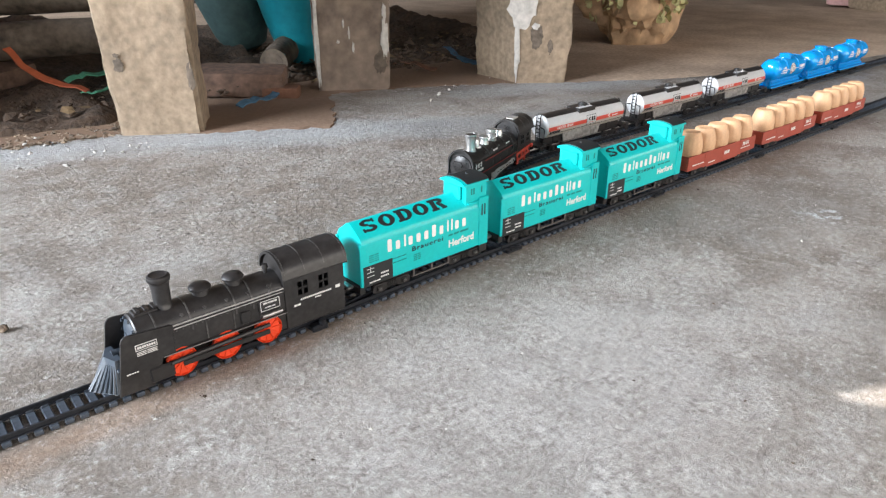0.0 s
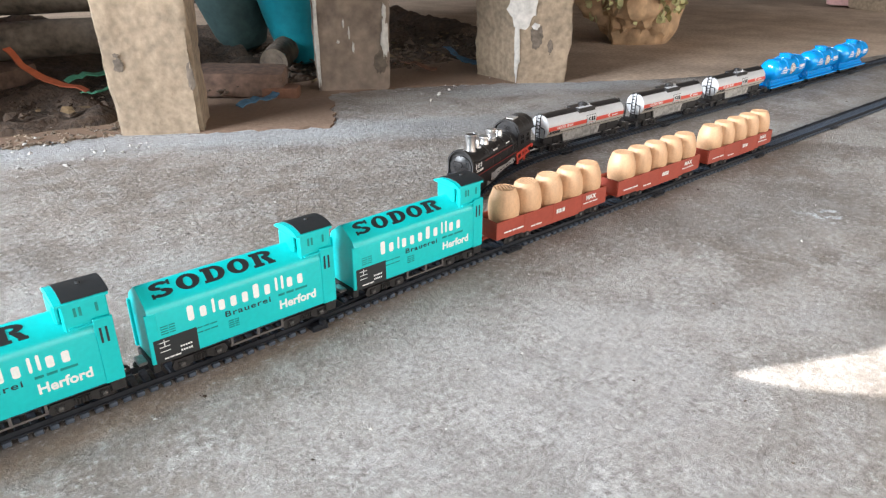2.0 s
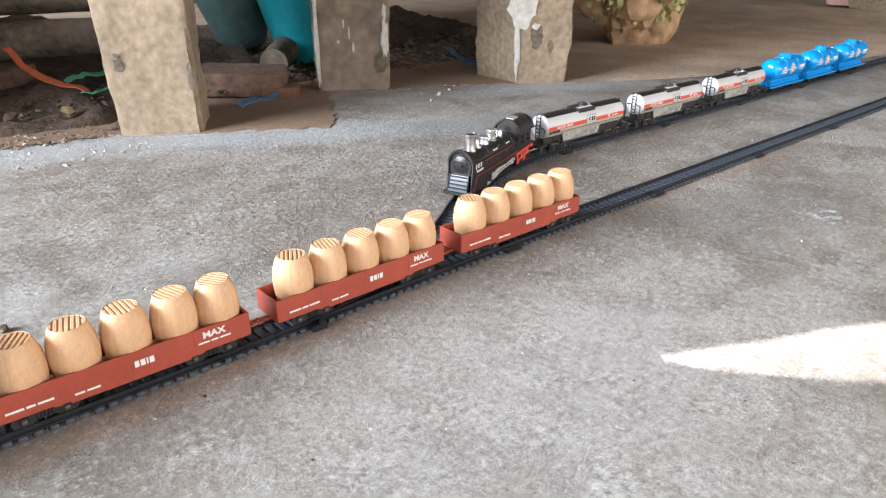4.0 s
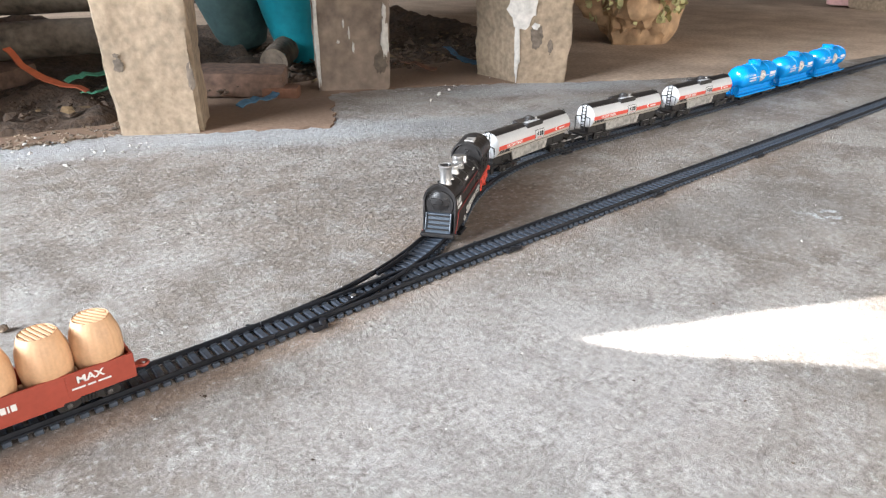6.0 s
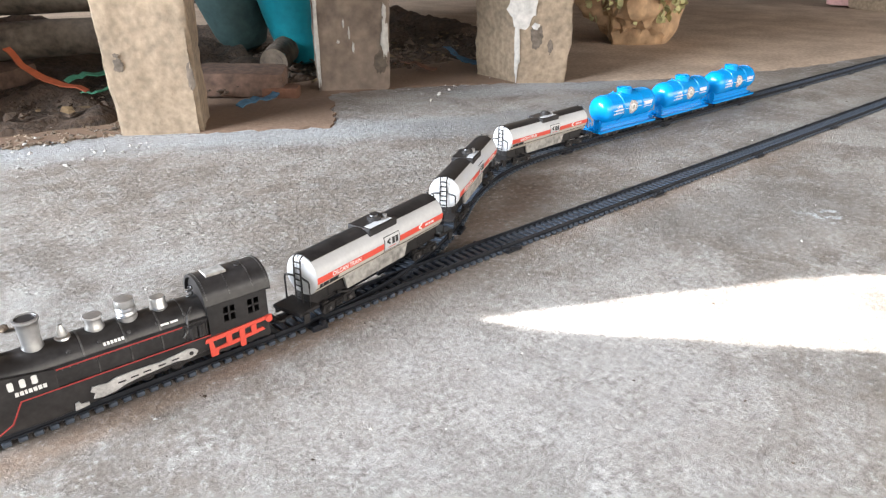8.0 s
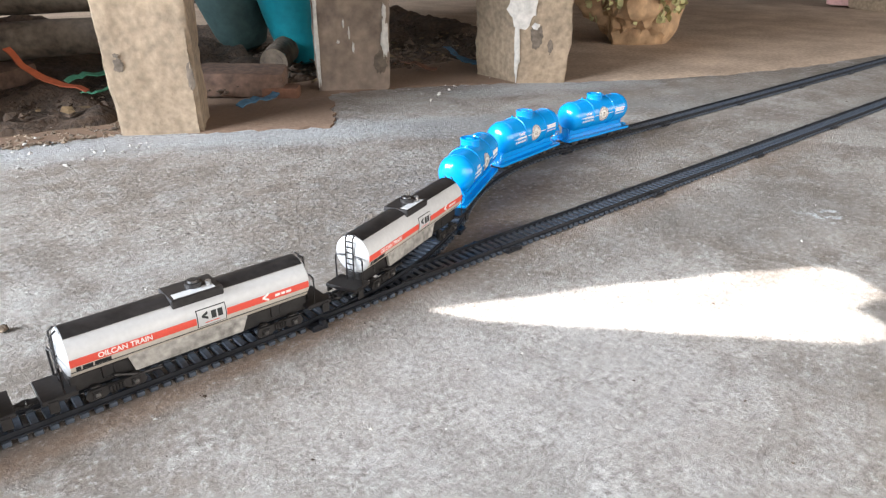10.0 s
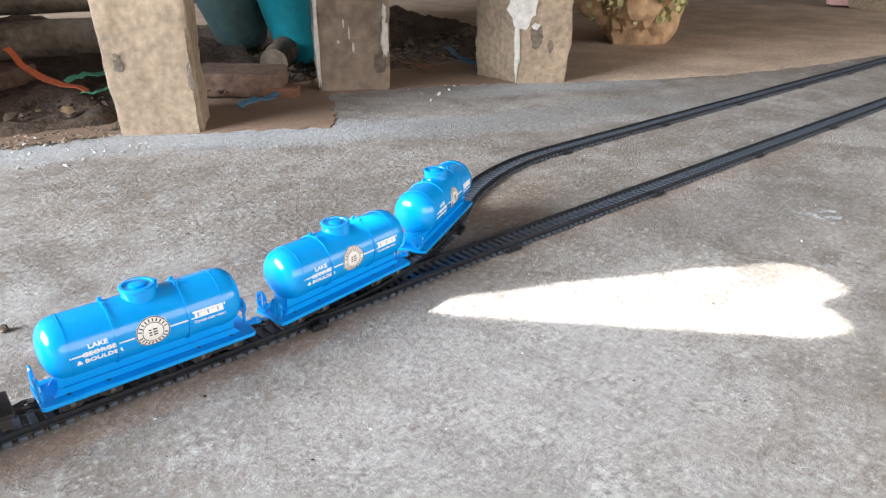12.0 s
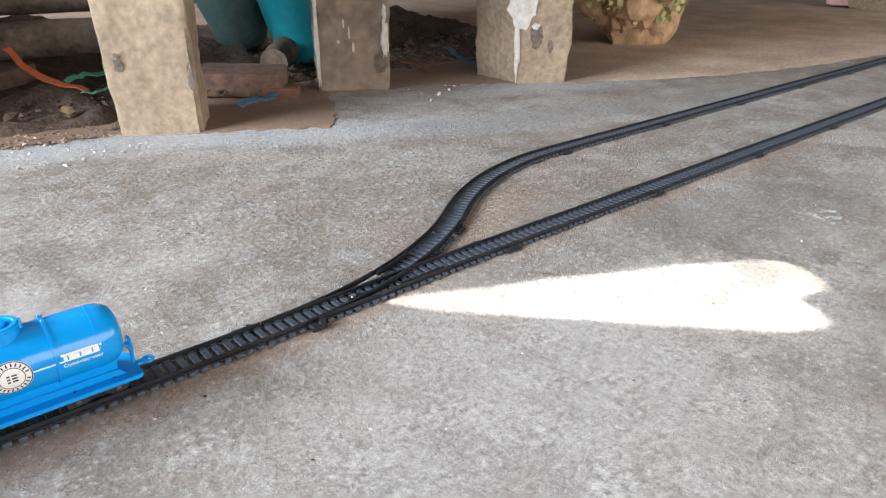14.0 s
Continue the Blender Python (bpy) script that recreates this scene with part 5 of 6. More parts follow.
    bars("tablet_line", PRINT_WHITE, root, side(0.0238, -0.0173, 0.0359), [0.0004, 0.0004], 0.0078, 0.0146)
    bars("small_print", PRINT_WHITE, root, side(0.0238, -0.0173, 0.0378), [0.0030, 0.0014, 0.0030, 0.0018], 0.0013, 0.0005)
    bars("small_print", PRINT_WHITE, root, side(0.0238, -0.0173, 0.0343), [0.0012, 0.0030, 0.0026], 0.0009, 0.0006)
    bars("small_print", PRINT_WHITE, root, side(0.0625, -0.0166, 0.0305), [0.0012] * 16, 0.0013, 0.0005)
    bars("small_print", PRINT_WHITE, root, side(0.0640, -0.0166, 0.0282), [0.0010] * 4, 0.0010, 0.0004)
    bars("small_print", PRINT_WHITE, root, side(0.0460, -0.0166, 0.0268), [0.0022, 0.0030], 0.0016, 0.0004)
    bars("small_print", PRINT_WHITE, root, side(0.0820, -0.0166, 0.0312), [0.0040], 0.0024, 0.001)
    bars("small_print", PRINT_WHITE, root, pose(-0.0360, -0.0126, 0.0455, 58), [0.0020] * 5, 0.0014, 0.0006)
    bars("small_print", PRINT_WHITE, root, pose(0.0050, -0.0126, 0.0455, 58), [0.006, 0.007], 0.0016, 0.0010)
    hook(root, 0.086, 0.0945, CHASSIS)
    return root


def wheel_red_mesh():
    """Driving wheels with spokes and a balance weight, one for each side."""
    made = {}
    for k in (-1, 1):
        bm = B()
        m = pose(0, k * 0.0150, 0, 90 if k < 0 else -90)
        lathe(bm, [(0.0092, -0.0018), (0.0110, -0.0018), (0.0110, 0.0008), (0.0104, 0.0014), (0.0104, 0.0014), (0.0092, -0.0018)], m, 32)
        lathe(bm, [(0.0, -0.0014), (0.0094, -0.0014), (0.0094, 0.0002), (0.0, 0.0002)], m, 32)
        lathe(bm, [(0.0, 0.0), (0.0024, 0.0), (0.0022, 0.0020), (0.0, 0.0022)], m, 16)
        for i in range(10):
            a = 2 * math.pi * i / 10
            q = Vector((math.cos(a), math.sin(a), 0))
            cyl(bm, m @ (q * 0.0018 + Vector((0, 0, 0.0005))), m @ (q * 0.0096 + Vector((0, 0, 0.0005))), 0.0008, n=6)
        prism_pts = [(0.0092 * math.cos(a), 0.0092 * math.sin(a)) for a in [radians(50 + 10 * i) for i in range(9)]]
        lo, hi = [bm.verts.new(m @ Vector((u, v, 0.0))) for u, v in prism_pts], [bm.verts.new(m @ Vector((u, v, 0.0014))) for u, v in prism_pts]
        bm.faces.new(hi)
        for i in range(len(lo)):
            j = (i + 1) % len(lo)
            bm.faces.new((lo[i], lo[j], hi[j], hi[i]))
        made[k] = mesh_of(bm, "driving_wheel", WHEEL_RED)
    return made


def gear_one(root, xs):
    for x in xs:
        for k in (-1, 1):
            w = new("trailing_wheel", WHEEL_MESH)
            w.parent, w.matrix_basis = root, pose(x, k * 0.0112, 0.0132, 0, 0, 0 if k < 0 else 180)


def express_locomotive():
    root = thing("steam_locomotive", "black toy steam locomotive with red lines and silver chimney and domes", "toy locomotive")
    boiler(root, -0.0830, 0.0440, (-0.0340, -0.0090, 0.0130, 0.0300))
    smokebox(root, -0.0850, LOCO_BLACK)
    fittings(root, -0.0480, 0.0400, 0.018)
    for k in (-1, 1):
        y0, y1 = sorted((k * 0.0167, k * 0.0150))
        part("side_skirt", prism(B(), [(-0.0885, 0.0095), (-0.0830, 0.0470), (-0.0520, 0.0420), (-0.0520, 0.0285), (0.0440, 0.0285), (0.0440, 0.0175), (0.0100, 0.0150), (-0.0300, 0.0105), (-0.0560, 0.0085)], y0, y1, bevel=0.0003), LOCO_BLACK, root)
        part("upper_line", box(B(), -0.0515, 0.0260, min(k * 0.0158, k * 0.0163), max(k * 0.0158, k * 0.0163), 0.0403, 0.0411), LINE_RED, root, "thin red line")
        part("lower_line", box(B(), -0.0730, 0.0440, min(k * 0.0166, k * 0.0170), max(k * 0.0166, k * 0.0170), 0.0278, 0.0286), LINE_RED, root, "thin red line")
        part("front_line", tube(B(), [(-0.0730, k * 0.0168, 0.0282), (-0.0800, k * 0.0168, 0.0150), (-0.0885, k * 0.0168, 0.0105)], 0.0005, 6), LINE_RED, root, "thin red line")
        part("rod_foot", prism(B(), [(-0.0470, 0.0090), (-0.0385, 0.0100), (-0.0385, 0.0120), (-0.0430, 0.0122), (-0.0440, 0.0145), (-0.0462, 0.0140)], *sorted((k * 0.0168, k * 0.0178))), SILVER_PAINT, root, "silver crank foot")
        rod = [(-0.0355, 0.0130), (-0.0340, 0.0165), (-0.0365, 0.0185), (-0.0350, 0.0215), (-0.0260, 0.0205), (-0.0210, 0.0222), (-0.0080, 0.0225), (0.0080, 0.0218), (0.0180, 0.0228), (0.0260, 0.0240), (0.0310, 0.0232), (0.0335, 0.0205),
               (0.0315, 0.0175), (0.0260, 0.0165), (0.0180, 0.0180), (0.0060, 0.0172), (-0.0060, 0.0165), (-0.0160, 0.0150), (-0.0220, 0.0128), (-0.0300, 0.0120)]
        part("connecting_rod", prism(B(), rod, *sorted((k * 0.0168, k * 0.0180)), bevel=0.0002), SILVER_PAINT, root, "silver connecting rod")
        part("rod_pin", cyl(B(), (0.0285, k * 0.0165, 0.0204), (0.0285, k * 0.0184, 0.0204), 0.0015, n=12), CHASSIS, root)
        for i, x in enumerate((-0.0200, -0.0120, -0.0040, 0.0060, 0.0150)):
            part("rod_slot", box(B(), x, x + 0.0050, min(k * 0.0168, k * 0.0182), max(k * 0.0168, k * 0.0182), 0.0176 + 0.0005 * i, 0.0186 + 0.0005 * i), CHASSIS, root)
        part("valve_box", box(B(), 0.0270, 0.0420, min(k * 0.0145, k * 0.0170), max(k * 0.0145, k * 0.0170), 0.0290, 0.0400, 0.0010), LOCO_BLACK, root)
        for x in (0.031, 0.037):
            part("valve", cyl(B(), (x, k * 0.0172, 0.0300), (x, k * 0.0172, 0.0390), 0.0016, n=10), LOCO_BLACK, root)
        bm = prism(B(), [(0.0390, 0.0226), (0.0400, 0.0262), (0.0900, 0.0284), (0.0900, 0.0258), (0.0660, 0.0240)], *sorted((k * 0.0162, k * 0.0178)), bevel=0.0002)
        prism(bm, [(0.0420, 0.0110), (0.0415, 0.0232), (0.0445, 0.0232), (0.0455, 0.0170), (0.0820, 0.0205), (0.0840, 0.0180), (0.0580, 0.0150), (0.0480, 0.0150), (0.0470, 0.0110)], *sorted((k * 0.0163, k * 0.0177)), bevel=0.0002)
        for x, z in ((0.0540, 0.0160), (0.0640, 0.0110), (0.0730, 0.0180)):
            box(bm, x, x + 0.0042, min(k * 0.0164, k * 0.0181), max(k * 0.0164, k * 0.0181), z, 0.0255, 0.0003)
        part("firebox_frame", bm, PRINT_RED, root, "red firebox frame")
        part("frame_knob", cyl(B(), (0.0870, k * 0.0160, 0.0262), (0.0870, k * 0.0192, 0.0262), 0.0026, n=14), PRINT_RED, root)
        part("running_board", box(B(), -0.0520, 0.0440, min(k * 0.0130, k * 0.0160), max(k * 0.0130, k * 0.0160), 0.0400, 0.0418, 0.0003), LOCO_BLACK, root)
    part("frame", box(B(), -0.0840, 0.0890, -0.0105, 0.0105, 0.0095, 0.0260, 0.0005), CHASSIS, root)
    gear_one(root, (-0.062, -0.048, -0.02, 0.0, 0.02, 0.056, 0.074))
    cab(root, 0.0440, 0.0880)
    part("roof_hatch", box(B(), 0.0500, 0.0650, -0.0065, 0.0045, 0.0650, 0.0686, 0.0004), VALANCE, root, "pale grey roof hatch")
    part("roof_vent", cyl(B(), (0.0750, -0.002, 0.0665), (0.0750, -0.002, 0.0684), 0.0022, n=14), LOCO_BLACK, root)
    part("whistle", tube(B(), [(0.0395 + 0.0022 * math.cos(a), 0.0022 * math.sin(a), 0.0520 + a * 0.0006) for a in [i * 0.6 for i in range(24)]], 0.0007, 6), LOCO_BLACK, root)
    tall = [(0.0, 0.0), (0.0062, 0.0), (0.0064, 0.0020), (0.0056, 0.0040), (0.0062, 0.0160), (0.0066, 0.0190), (0.0074, 0.0200), (0.0074, 0.0214), (0.0060, 0.0216), (0.0056, 0.0160), (0.0, 0.0150)]
    stack(root, "chimney", -0.0580, tall, SILVER, 0.0510, "silver chimney")
    part("chimney_bore", cyl(B(), (-0.0580, 0, 0.0700), (-0.0580, 0, 0.0719), 0.0059, n=24), CHASSIS, root)
    stack(root, "bell", -0.0415, [(0.0, 0.0), (0.0052, 0.0), (0.0046, 0.0020), (0.0030, 0.0026), (0.0026, 0.0060), (0.0014, 0.0100), (0.0, 0.0110)], SILVER, 0.0515, "silver bell")
    stack(root, "dome", -0.0225, [(0.0, 0.0), (0.0058, 0.0), (0.0060, 0.0020), (0.0050, 0.0040), (0.0050, 0.0080), (0.0058, 0.0090), (0.0056, 0.0104), (0.0, 0.0110)], SILVER, 0.0510, "silver dome")
    stack(root, "sand_dome", -0.0025, [(0.0, 0.0), (0.0066, 0.0), (0.0066, 0.0034), (0.0058, 0.0042), (0.0066, 0.0052), (0.0058, 0.0068), (0.0066, 0.0080), (0.0056, 0.0096), (0.0062, 0.0110), (0.0058, 0.0150), (0.0, 0.0162)], SILVER, 0.0512, "ribbed silver dome")
    stack(root, "dome", 0.0180, [(0.0, 0.0), (0.0056, 0.0), (0.0058, 0.0020), (0.0052, 0.0030), (0.0052, 0.0080), (0.0046, 0.0092), (0.0, 0.0096)], SILVER, 0.0514, "silver dome")
    # front steps under the smokebox door
    bm = B()
    prism(bm, [(-0.0925, 0.0095), (-0.0925, 0.0125), (-0.0860, 0.0300), (-0.0820, 0.0300), (-0.0820, 0.0095)], -0.0125, 0.0125)
    pilot = part("pilot", bm, SLATE, root, "slate grey stepped front")
    for i in range(4):
        x, z = -0.0915 + i * 0.0016, 0.0150 + i * 0.0042
        part("step", box(B(), x - 0.0014, x + 0.004, -0.0110, 0.0110, z, z + 0.0012, 0.0003), LOCO_BLACK, pilot)
    for k in (-1, 1):
        part("grab_rail", cyl(B(), (-0.0930, k * 0.0125, 0.0150), (-0.0865, k * 0.0125, 0.0310), 0.0008, n=8), SLATE, pilot)
    part("buffer_beam", box(B(), -0.0960, -0.0880, -0.0172, 0.0172, 0.0085, 0.0120, 0.0006), LOCO_BLACK, root)
    word_shape(root, PRINT_WHITE, side(-0.0690, -0.0170, 0.0400), 0.0190, 0.0058, 0.0058, "ooo")
    bars("small_print", PRINT_WHITE, root, side(-0.0665, -0.0170, 0.0338), [0.0020, 0.0020, 0.0014, 0.0020, 0.0020, 0.0020, 0.0020], 0.0028, 0.0006)
    bars("small_print", PRINT_WHITE, root, pose(-0.0160, -0.0128, 0.0455, 58), [0.0016] * 6, 0.0022, 0.0006)
    bars("small_print", PRINT_WHITE, root, pose(0.0190, -0.0128, 0.0455, 58), [0.0060, 0.0050], 0.0014, 0.0010)
    hook(root, 0.086, 0.0950, CHASSIS)
    return root


def copies(make, n):
    first = make()
    return [first] + [copy_thing(first, Matrix()) for i in range(n - 1)]


material_grey = material("grey truss plastic", (0.10, 0.09, 0.085), 0.55, vary=0.2, grain=300, bump=0.1)
WHEELS = []
LOCO_A = black_locomotive()
TEALS = copies(box_wagon, 3)
TRAYS = copies(open_wagon, 3)
LOCO_B = express_locomotive()
OILS = copies(oil_wagon, 3)
BLUES = copies(blue_wagon, 3)


# ---- what lies under the slab and about it ----
def bench_slab():
    bm = B()
    prism(bm, [(-0.27, 0.705), (0.74, 0.497), (1.15, 0.41), (1.45, 1.8), (-0.05, 1.9)], 0.34, 0.42, "z", 0.006)
    return single("concrete_slab", bm, CONCRETE, "thick rough concrete slab resting on posts", "slab", smooth=False)


def rough_lump(radius, stretch, seed, amp=0.35, freq=1.4, sub=4, flat=0.0):
    bm = B()
    bmesh.ops.create_icosphere(bm, subdivisions=sub, radius=1)
    off = Vector((seed * 7.3, seed * 2.1, seed))
    for v in bm.verts:
        d = v.co.normalized()
        k = 1 + amp * noise.noise(d * freq + off) + amp * 0.5 * noise.noise(d * freq * 2.6 + off) + amp * 0.22 * noise.noise(d * freq * 7 + off)
        v.co = Vector((d.x * stretch[0], d.y * stretch[1], d.z * stretch[2])) * radius * k
        if flat and v.co.z < -flat:
            v.co.z = -flat
    return bm


def ochre_stone():
    """A big ochre boulder, narrow at its foot, with a pale crust of foliage over its shoulders."""
    root = thing("boulder", "ochre boulder with pale yellow-green crust on its shoulders", "boulder")
    root.matrix_basis = pose(1.365, 0.805, 0)
    bm = rough_lump(0.2, (0.92, 0.72, 0.95), 3, 0.30, 1.7, 5)
    for v in bm.verts:
        f = max(0.0, min(1.0, (0.10 - v.co.z) / 0.25))
        v.co.x *= 1 - 0.18 * f
        v.co.y *= 1 - 0.24 * f
        v.co.z = max(-0.165, v.co.z) + 0.165
    part("stone", bm, STUMP, root)
    rng = random.Random(8)
    bm = B()
    count = 0
    while count < 1100:
        a, z = rng.uniform(0, 2 * math.pi), rng.uniform(0.07, 0.36)
        if z < 0.08 + 0.07 * math.sin(a * 2.0 + 0.6) + 0.05 * math.sin(a * 5) and rng.random() < 0.93:
            continue
        f = max(0.0, min(1.0, (0.265 - z) / 0.25))
        rr = math.sqrt(max(0.02, 1 - ((z - 0.165) / 0.2) ** 2))
        q = Vector((math.cos(a) * 0.190 * rr * (1 - 0.18 * f), math.sin(a) * 0.150 * rr * (1 - 0.24 * f), z))
        s = rng.uniform(0.005, 0.013)
        m = Matrix.Translation(q) @ Euler((rng.uniform(0, 6), rng.uniform(0, 6), rng.uniform(0, 6))).to_matrix().to_4x4()
        vs = [bm.verts.new(m @ Vector((s * x, s * y, s * w))) for x, y, w in ((-1, -0.5, 0), (0, -0.7, 0.25), (1, -0.4, 0), (0.8, 0.6, 0.1), (-0.2, 0.8, 0.3), (-1, 0.5, 0))]
        bm.faces.new(vs)
        count += 1
    tagged(part("crust", bm, LICHEN, root, "pale yellow-green crust", smooth=False), kind="stuff")


def tub(m, mat, label, size):
    """A plastic tub that leans on the rubble."""
    root = thing("plastic_tub", label, "tub", "tubs under the slab")
    root.matrix_basis = m
    wall = [(0.0, 0.0), (0.034, 0.0), (0.046, 0.008), (0.060, 0.045), (0.074, 0.120), (0.084, 0.200), (0.092, 0.204), (0.092, 0.210), (0.080, 0.208), (0.070, 0.120), (0.056, 0.048), (0.042, 0.014), (0.0, 0.008)]
    part("wall", lathe(B(), [(r * size, h) for r, h in wall], n=40), mat, root)
    part("rim", lathe(B(), [(r * size, h) for r, h in ((0.084, 0.196), (0.096, 0.198), (0.099, 0.206), (0.094, 0.213), (0.082, 0.211))], n=40), mat, root)
    bm = B()
    for k in range(9):
        f = k / 9
        r = (0.060 + 0.014 * f) * size + 0.001
        box(bm, -r - 0.003, -r + 0.004, -0.006, 0.006, 0.045 + 0.075 * f, 0.052 + 0.075 * f, 0.001)
    part("seam_rib", bm, mat, root)


def cut_log(a, c, r, label, seed):
    root = thing("log", label, "log")
    a, c = Vector(a), Vector(c)
    root.matrix_basis = Matrix.Translation((a + c) / 2)
    d = (c - a).normalized()
    m = d.to_track_quat("Z", "Y").to_matrix()
    bm = B()
    n, k = 20, 10
    rows = []
    for i in range(k + 1):
        f = i / k - 0.5
        rows.append([bm.verts.new(m @ Vector((math.cos(2 * math.pi * j / n), math.sin(2 * math.pi * j / n), 0)) * r * (1 + 0.10 * noise.noise(Vector((j * 0.7, i * 0.5, seed)))) + (c - a) * f) for j in range(n)])
    for p0, p1 in zip(rows, rows[1:]):
        for j in range(n):
            bm.faces.new((p0[j], p0[(j + 1) % n], p1[(j + 1) % n], p1[j]))
    part("bark", bm, WOOD, root)
    for s, row in ((-1, 0), (1, k)):
        bm = B()
        lathe(bm, [(0.0, 0.0005), (r * 0.3, 0.0012), (r * 0.34, 0.0004), (r * 0.62, 0.0012), (r * 0.66, 0.0004), (r * 0.98, 0.0012), (r * 0.98, -0.002)], Matrix.Translation((c - a) * 0.5 * s) @ m.to_4x4() @ pose(0, 0, 0, 0 if s > 0 else 180), 24)
        part("sawn_end", bm, WOOD, root, "pale sawn end")
    return root


def strap(name, pts, w, mat, label):
    """A flat bent strip of plastic or cloth."""
    bm = B()
    pts = [Vector(q) for q in pts]
    fine = []
    for i in range(len(pts) - 1):
        for j in range(4):
            f = j / 4
            fine.append(pts[i].lerp(pts[i + 1], f) + Vector((0, 0, 0.004 * math.sin(i * 2 + j))))
    fine.append(pts[-1])
    rows = []
    for i, q in enumerate(fine):
        d = (fine[min(i + 1, len(fine) - 1)] - fine[max(i - 1, 0)]).normalized()
        s = d.cross(Vector((0.25 * math.sin(i * 0.7), -0.3, 1))).normalized() * w / 2
        u = s.cross(d).normalized() * 0.0012
        rows.append([bm.verts.new(q + s * 1.0 + u), bm.verts.new(q - s * 1.0 + u), bm.verts.new(q - s - u), bm.verts.new(q + s - u)])
    for a, c in zip(rows, rows[1:]):
        for j in range(4):
            bm.faces.new((a[j], a[(j + 1) % 4], c[(j + 1) % 4], c[j]))
    bm.faces.new(rows[0])
    bm.faces.new(rows[-1][::-1])
    return single(name, bm, mat, label, name.split("_")[-1])


def rubble_heap():
    """Dark soil that rises towards the back of the space under the slab."""
    bm = B()
    nx, ny = 160, 80
    grid = []
    for i in range(nx + 1):
        row = []
        for j in range(ny + 1):
            u, v = i / nx, j / ny
            x = -0.75 + 1.9 * u
            front = 0.73 + max(0.0, (0.02 - x)) * 0.12 + (0.14 if x > 0.02 else 0.14 * max(0, (x + 0.12) / 0.14) if x > -0.12 else 0.0)
            y = front + v * (1.75 - front)
            z = 0.006 + (0.10 * v ** 0.8 if x < 0.3 else 0.05 * v) * (0.6 + 0.8 * noise.noise(Vector((x * 5, y * 5, 1)))) + 0.018 * noise.noise(Vector((x * 18, y * 18, 2))) + 0.007 * noise.noise(Vector((x * 50, y * 50, 3)))
            row.append(bm.verts.new((x, y, max(-0.004, z) if v > 0.02 else -0.004)))
        grid.append(row)
    for i in range(nx):
        for j in range(ny):
            bm.faces.new((grid[i][j], grid[i + 1][j], grid[i + 1][j + 1], grid[i][j + 1]))
    return single("soil_heap", bm, SOIL, "dark crumbly soil and rubble under the slab", kind="structure")


def scatter(name, n, region, size, mat, label, seed, lift=0.0, flat=0.6, ground=0.0):
    """Many small broken bits, too many to count."""
    rng = random.Random(seed)
    verts, faces = [], []
    base = [(1, 0, 0), (0.3, 0.95, 0), (-0.8, 0.6, 0), (-0.8, -0.6, 0), (0.3, -0.95, 0), (0, 0, 1), (0, 0, -0.6)]
    tri = [(0, 1, 5), (1, 2, 5), (2, 3, 5), (3, 4, 5), (4, 0, 5), (1, 0, 6), (2, 1, 6), (3, 2, 6), (4, 3, 6), (0, 4, 6)]
    for i in range(n):
        x, y = region(rng)
        s = size[0] * (size[1] / size[0]) ** (rng.random() ** 2.2)
        turn = Euler((rng.uniform(-0.5, 0.5), rng.uniform(-0.5, 0.5), rng.uniform(0, 6.28)))
        k = len(verts)
        sx, sy = rng.uniform(0.6, 1.3), rng.uniform(0.5, 1.0)
        rest = ground + lift * rng.random() + s * flat * 0.4
        for a, c, d in base:
            q = Vector((a * sx * s * rng.uniform(0.8, 1.2), c * sy * s * rng.uniform(0.8, 1.2), d * flat * s))
            q.rotate(turn)
            verts.append((x + q.x, y + q.y, rest + q.z))
        faces += [tuple(k + j for j in f) for f in tri]
    me = bpy.data.meshes.new(name)
    me.from_pydata(verts, [], faces)
    me.materials.append(mat)
    return tagged(new(name, me), label, "debris", kind="stuff")


def brick(x, y, z, turn, tilt, label, size=(0.19, 0.09, 0.055), mat=None):
    bm = B()
    bmesh.ops.create_cube(bm, size=1.0, matrix=Matrix.Diagonal((*size, 1)))
    bmesh.ops.subdivide_edges(bm, edges=bm.edges[:], cuts=5, use_grid_fill=True)
    for v in bm.verts:
        k = noise.noise(v.co * 40 + Vector((x * 9, y * 9, 0)))
        edge = sum(abs(abs(c) - s / 2) < 1e-4 for c, s in zip(v.co, size))
        v.co *= 1 + 0.03 * k - 0.035 * max(0, edge - 1)
    return single("brick", bm, mat or BRICK, label, "brick", m=pose(x, y, z, tilt[0], tilt[1], turn))


bench_slab()
ochre_stone()
rubble_heap()
tub(pose(0.425, 1.075, 0.012, 4, 9, -150), TUB, "teal plastic tub leaning on the rubble", 1.0)
tub(pose(0.36, 1.25, 0.030, -4, 12, 160), TUB_DIM, "dark grey-green plastic tub leaning beside another", 1.12)
cut_log((0.268, 0.93, 0.040), (0.40, 1.10, 0.050), 0.030, "short sawn log on the soil", 1)
cut_log((-0.42, 1.22, 0.095), (0.10, 0.98, 0.115), 0.034, "long weathered pole lying on the soil", 2)
cut_log((-0.50, 1.36, 0.17), (0.16, 1.10, 0.18), 0.034, "grey weathered pole lying on another pole", 3)
brick(0.155, 0.845, 0.030, -34, (4, 2), "dusty broken clay brick on the earth", (0.17, 0.09, 0.045))
brick(0.20, 0.775, 0.012, -40, (6, 0), "orange broken tile against a brick", (0.07, 0.035, 0.022), ORANGE_CLAY)
brick(-0.20, 1.10, 0.045, 20, (10, -8), "dark half brick in the soil", (0.09, 0.06, 0.04))
brick(0.05, 1.16, 0.085, -10, (-6, 5), "dark half brick in the soil", (0.13, 0.09, 0.06))
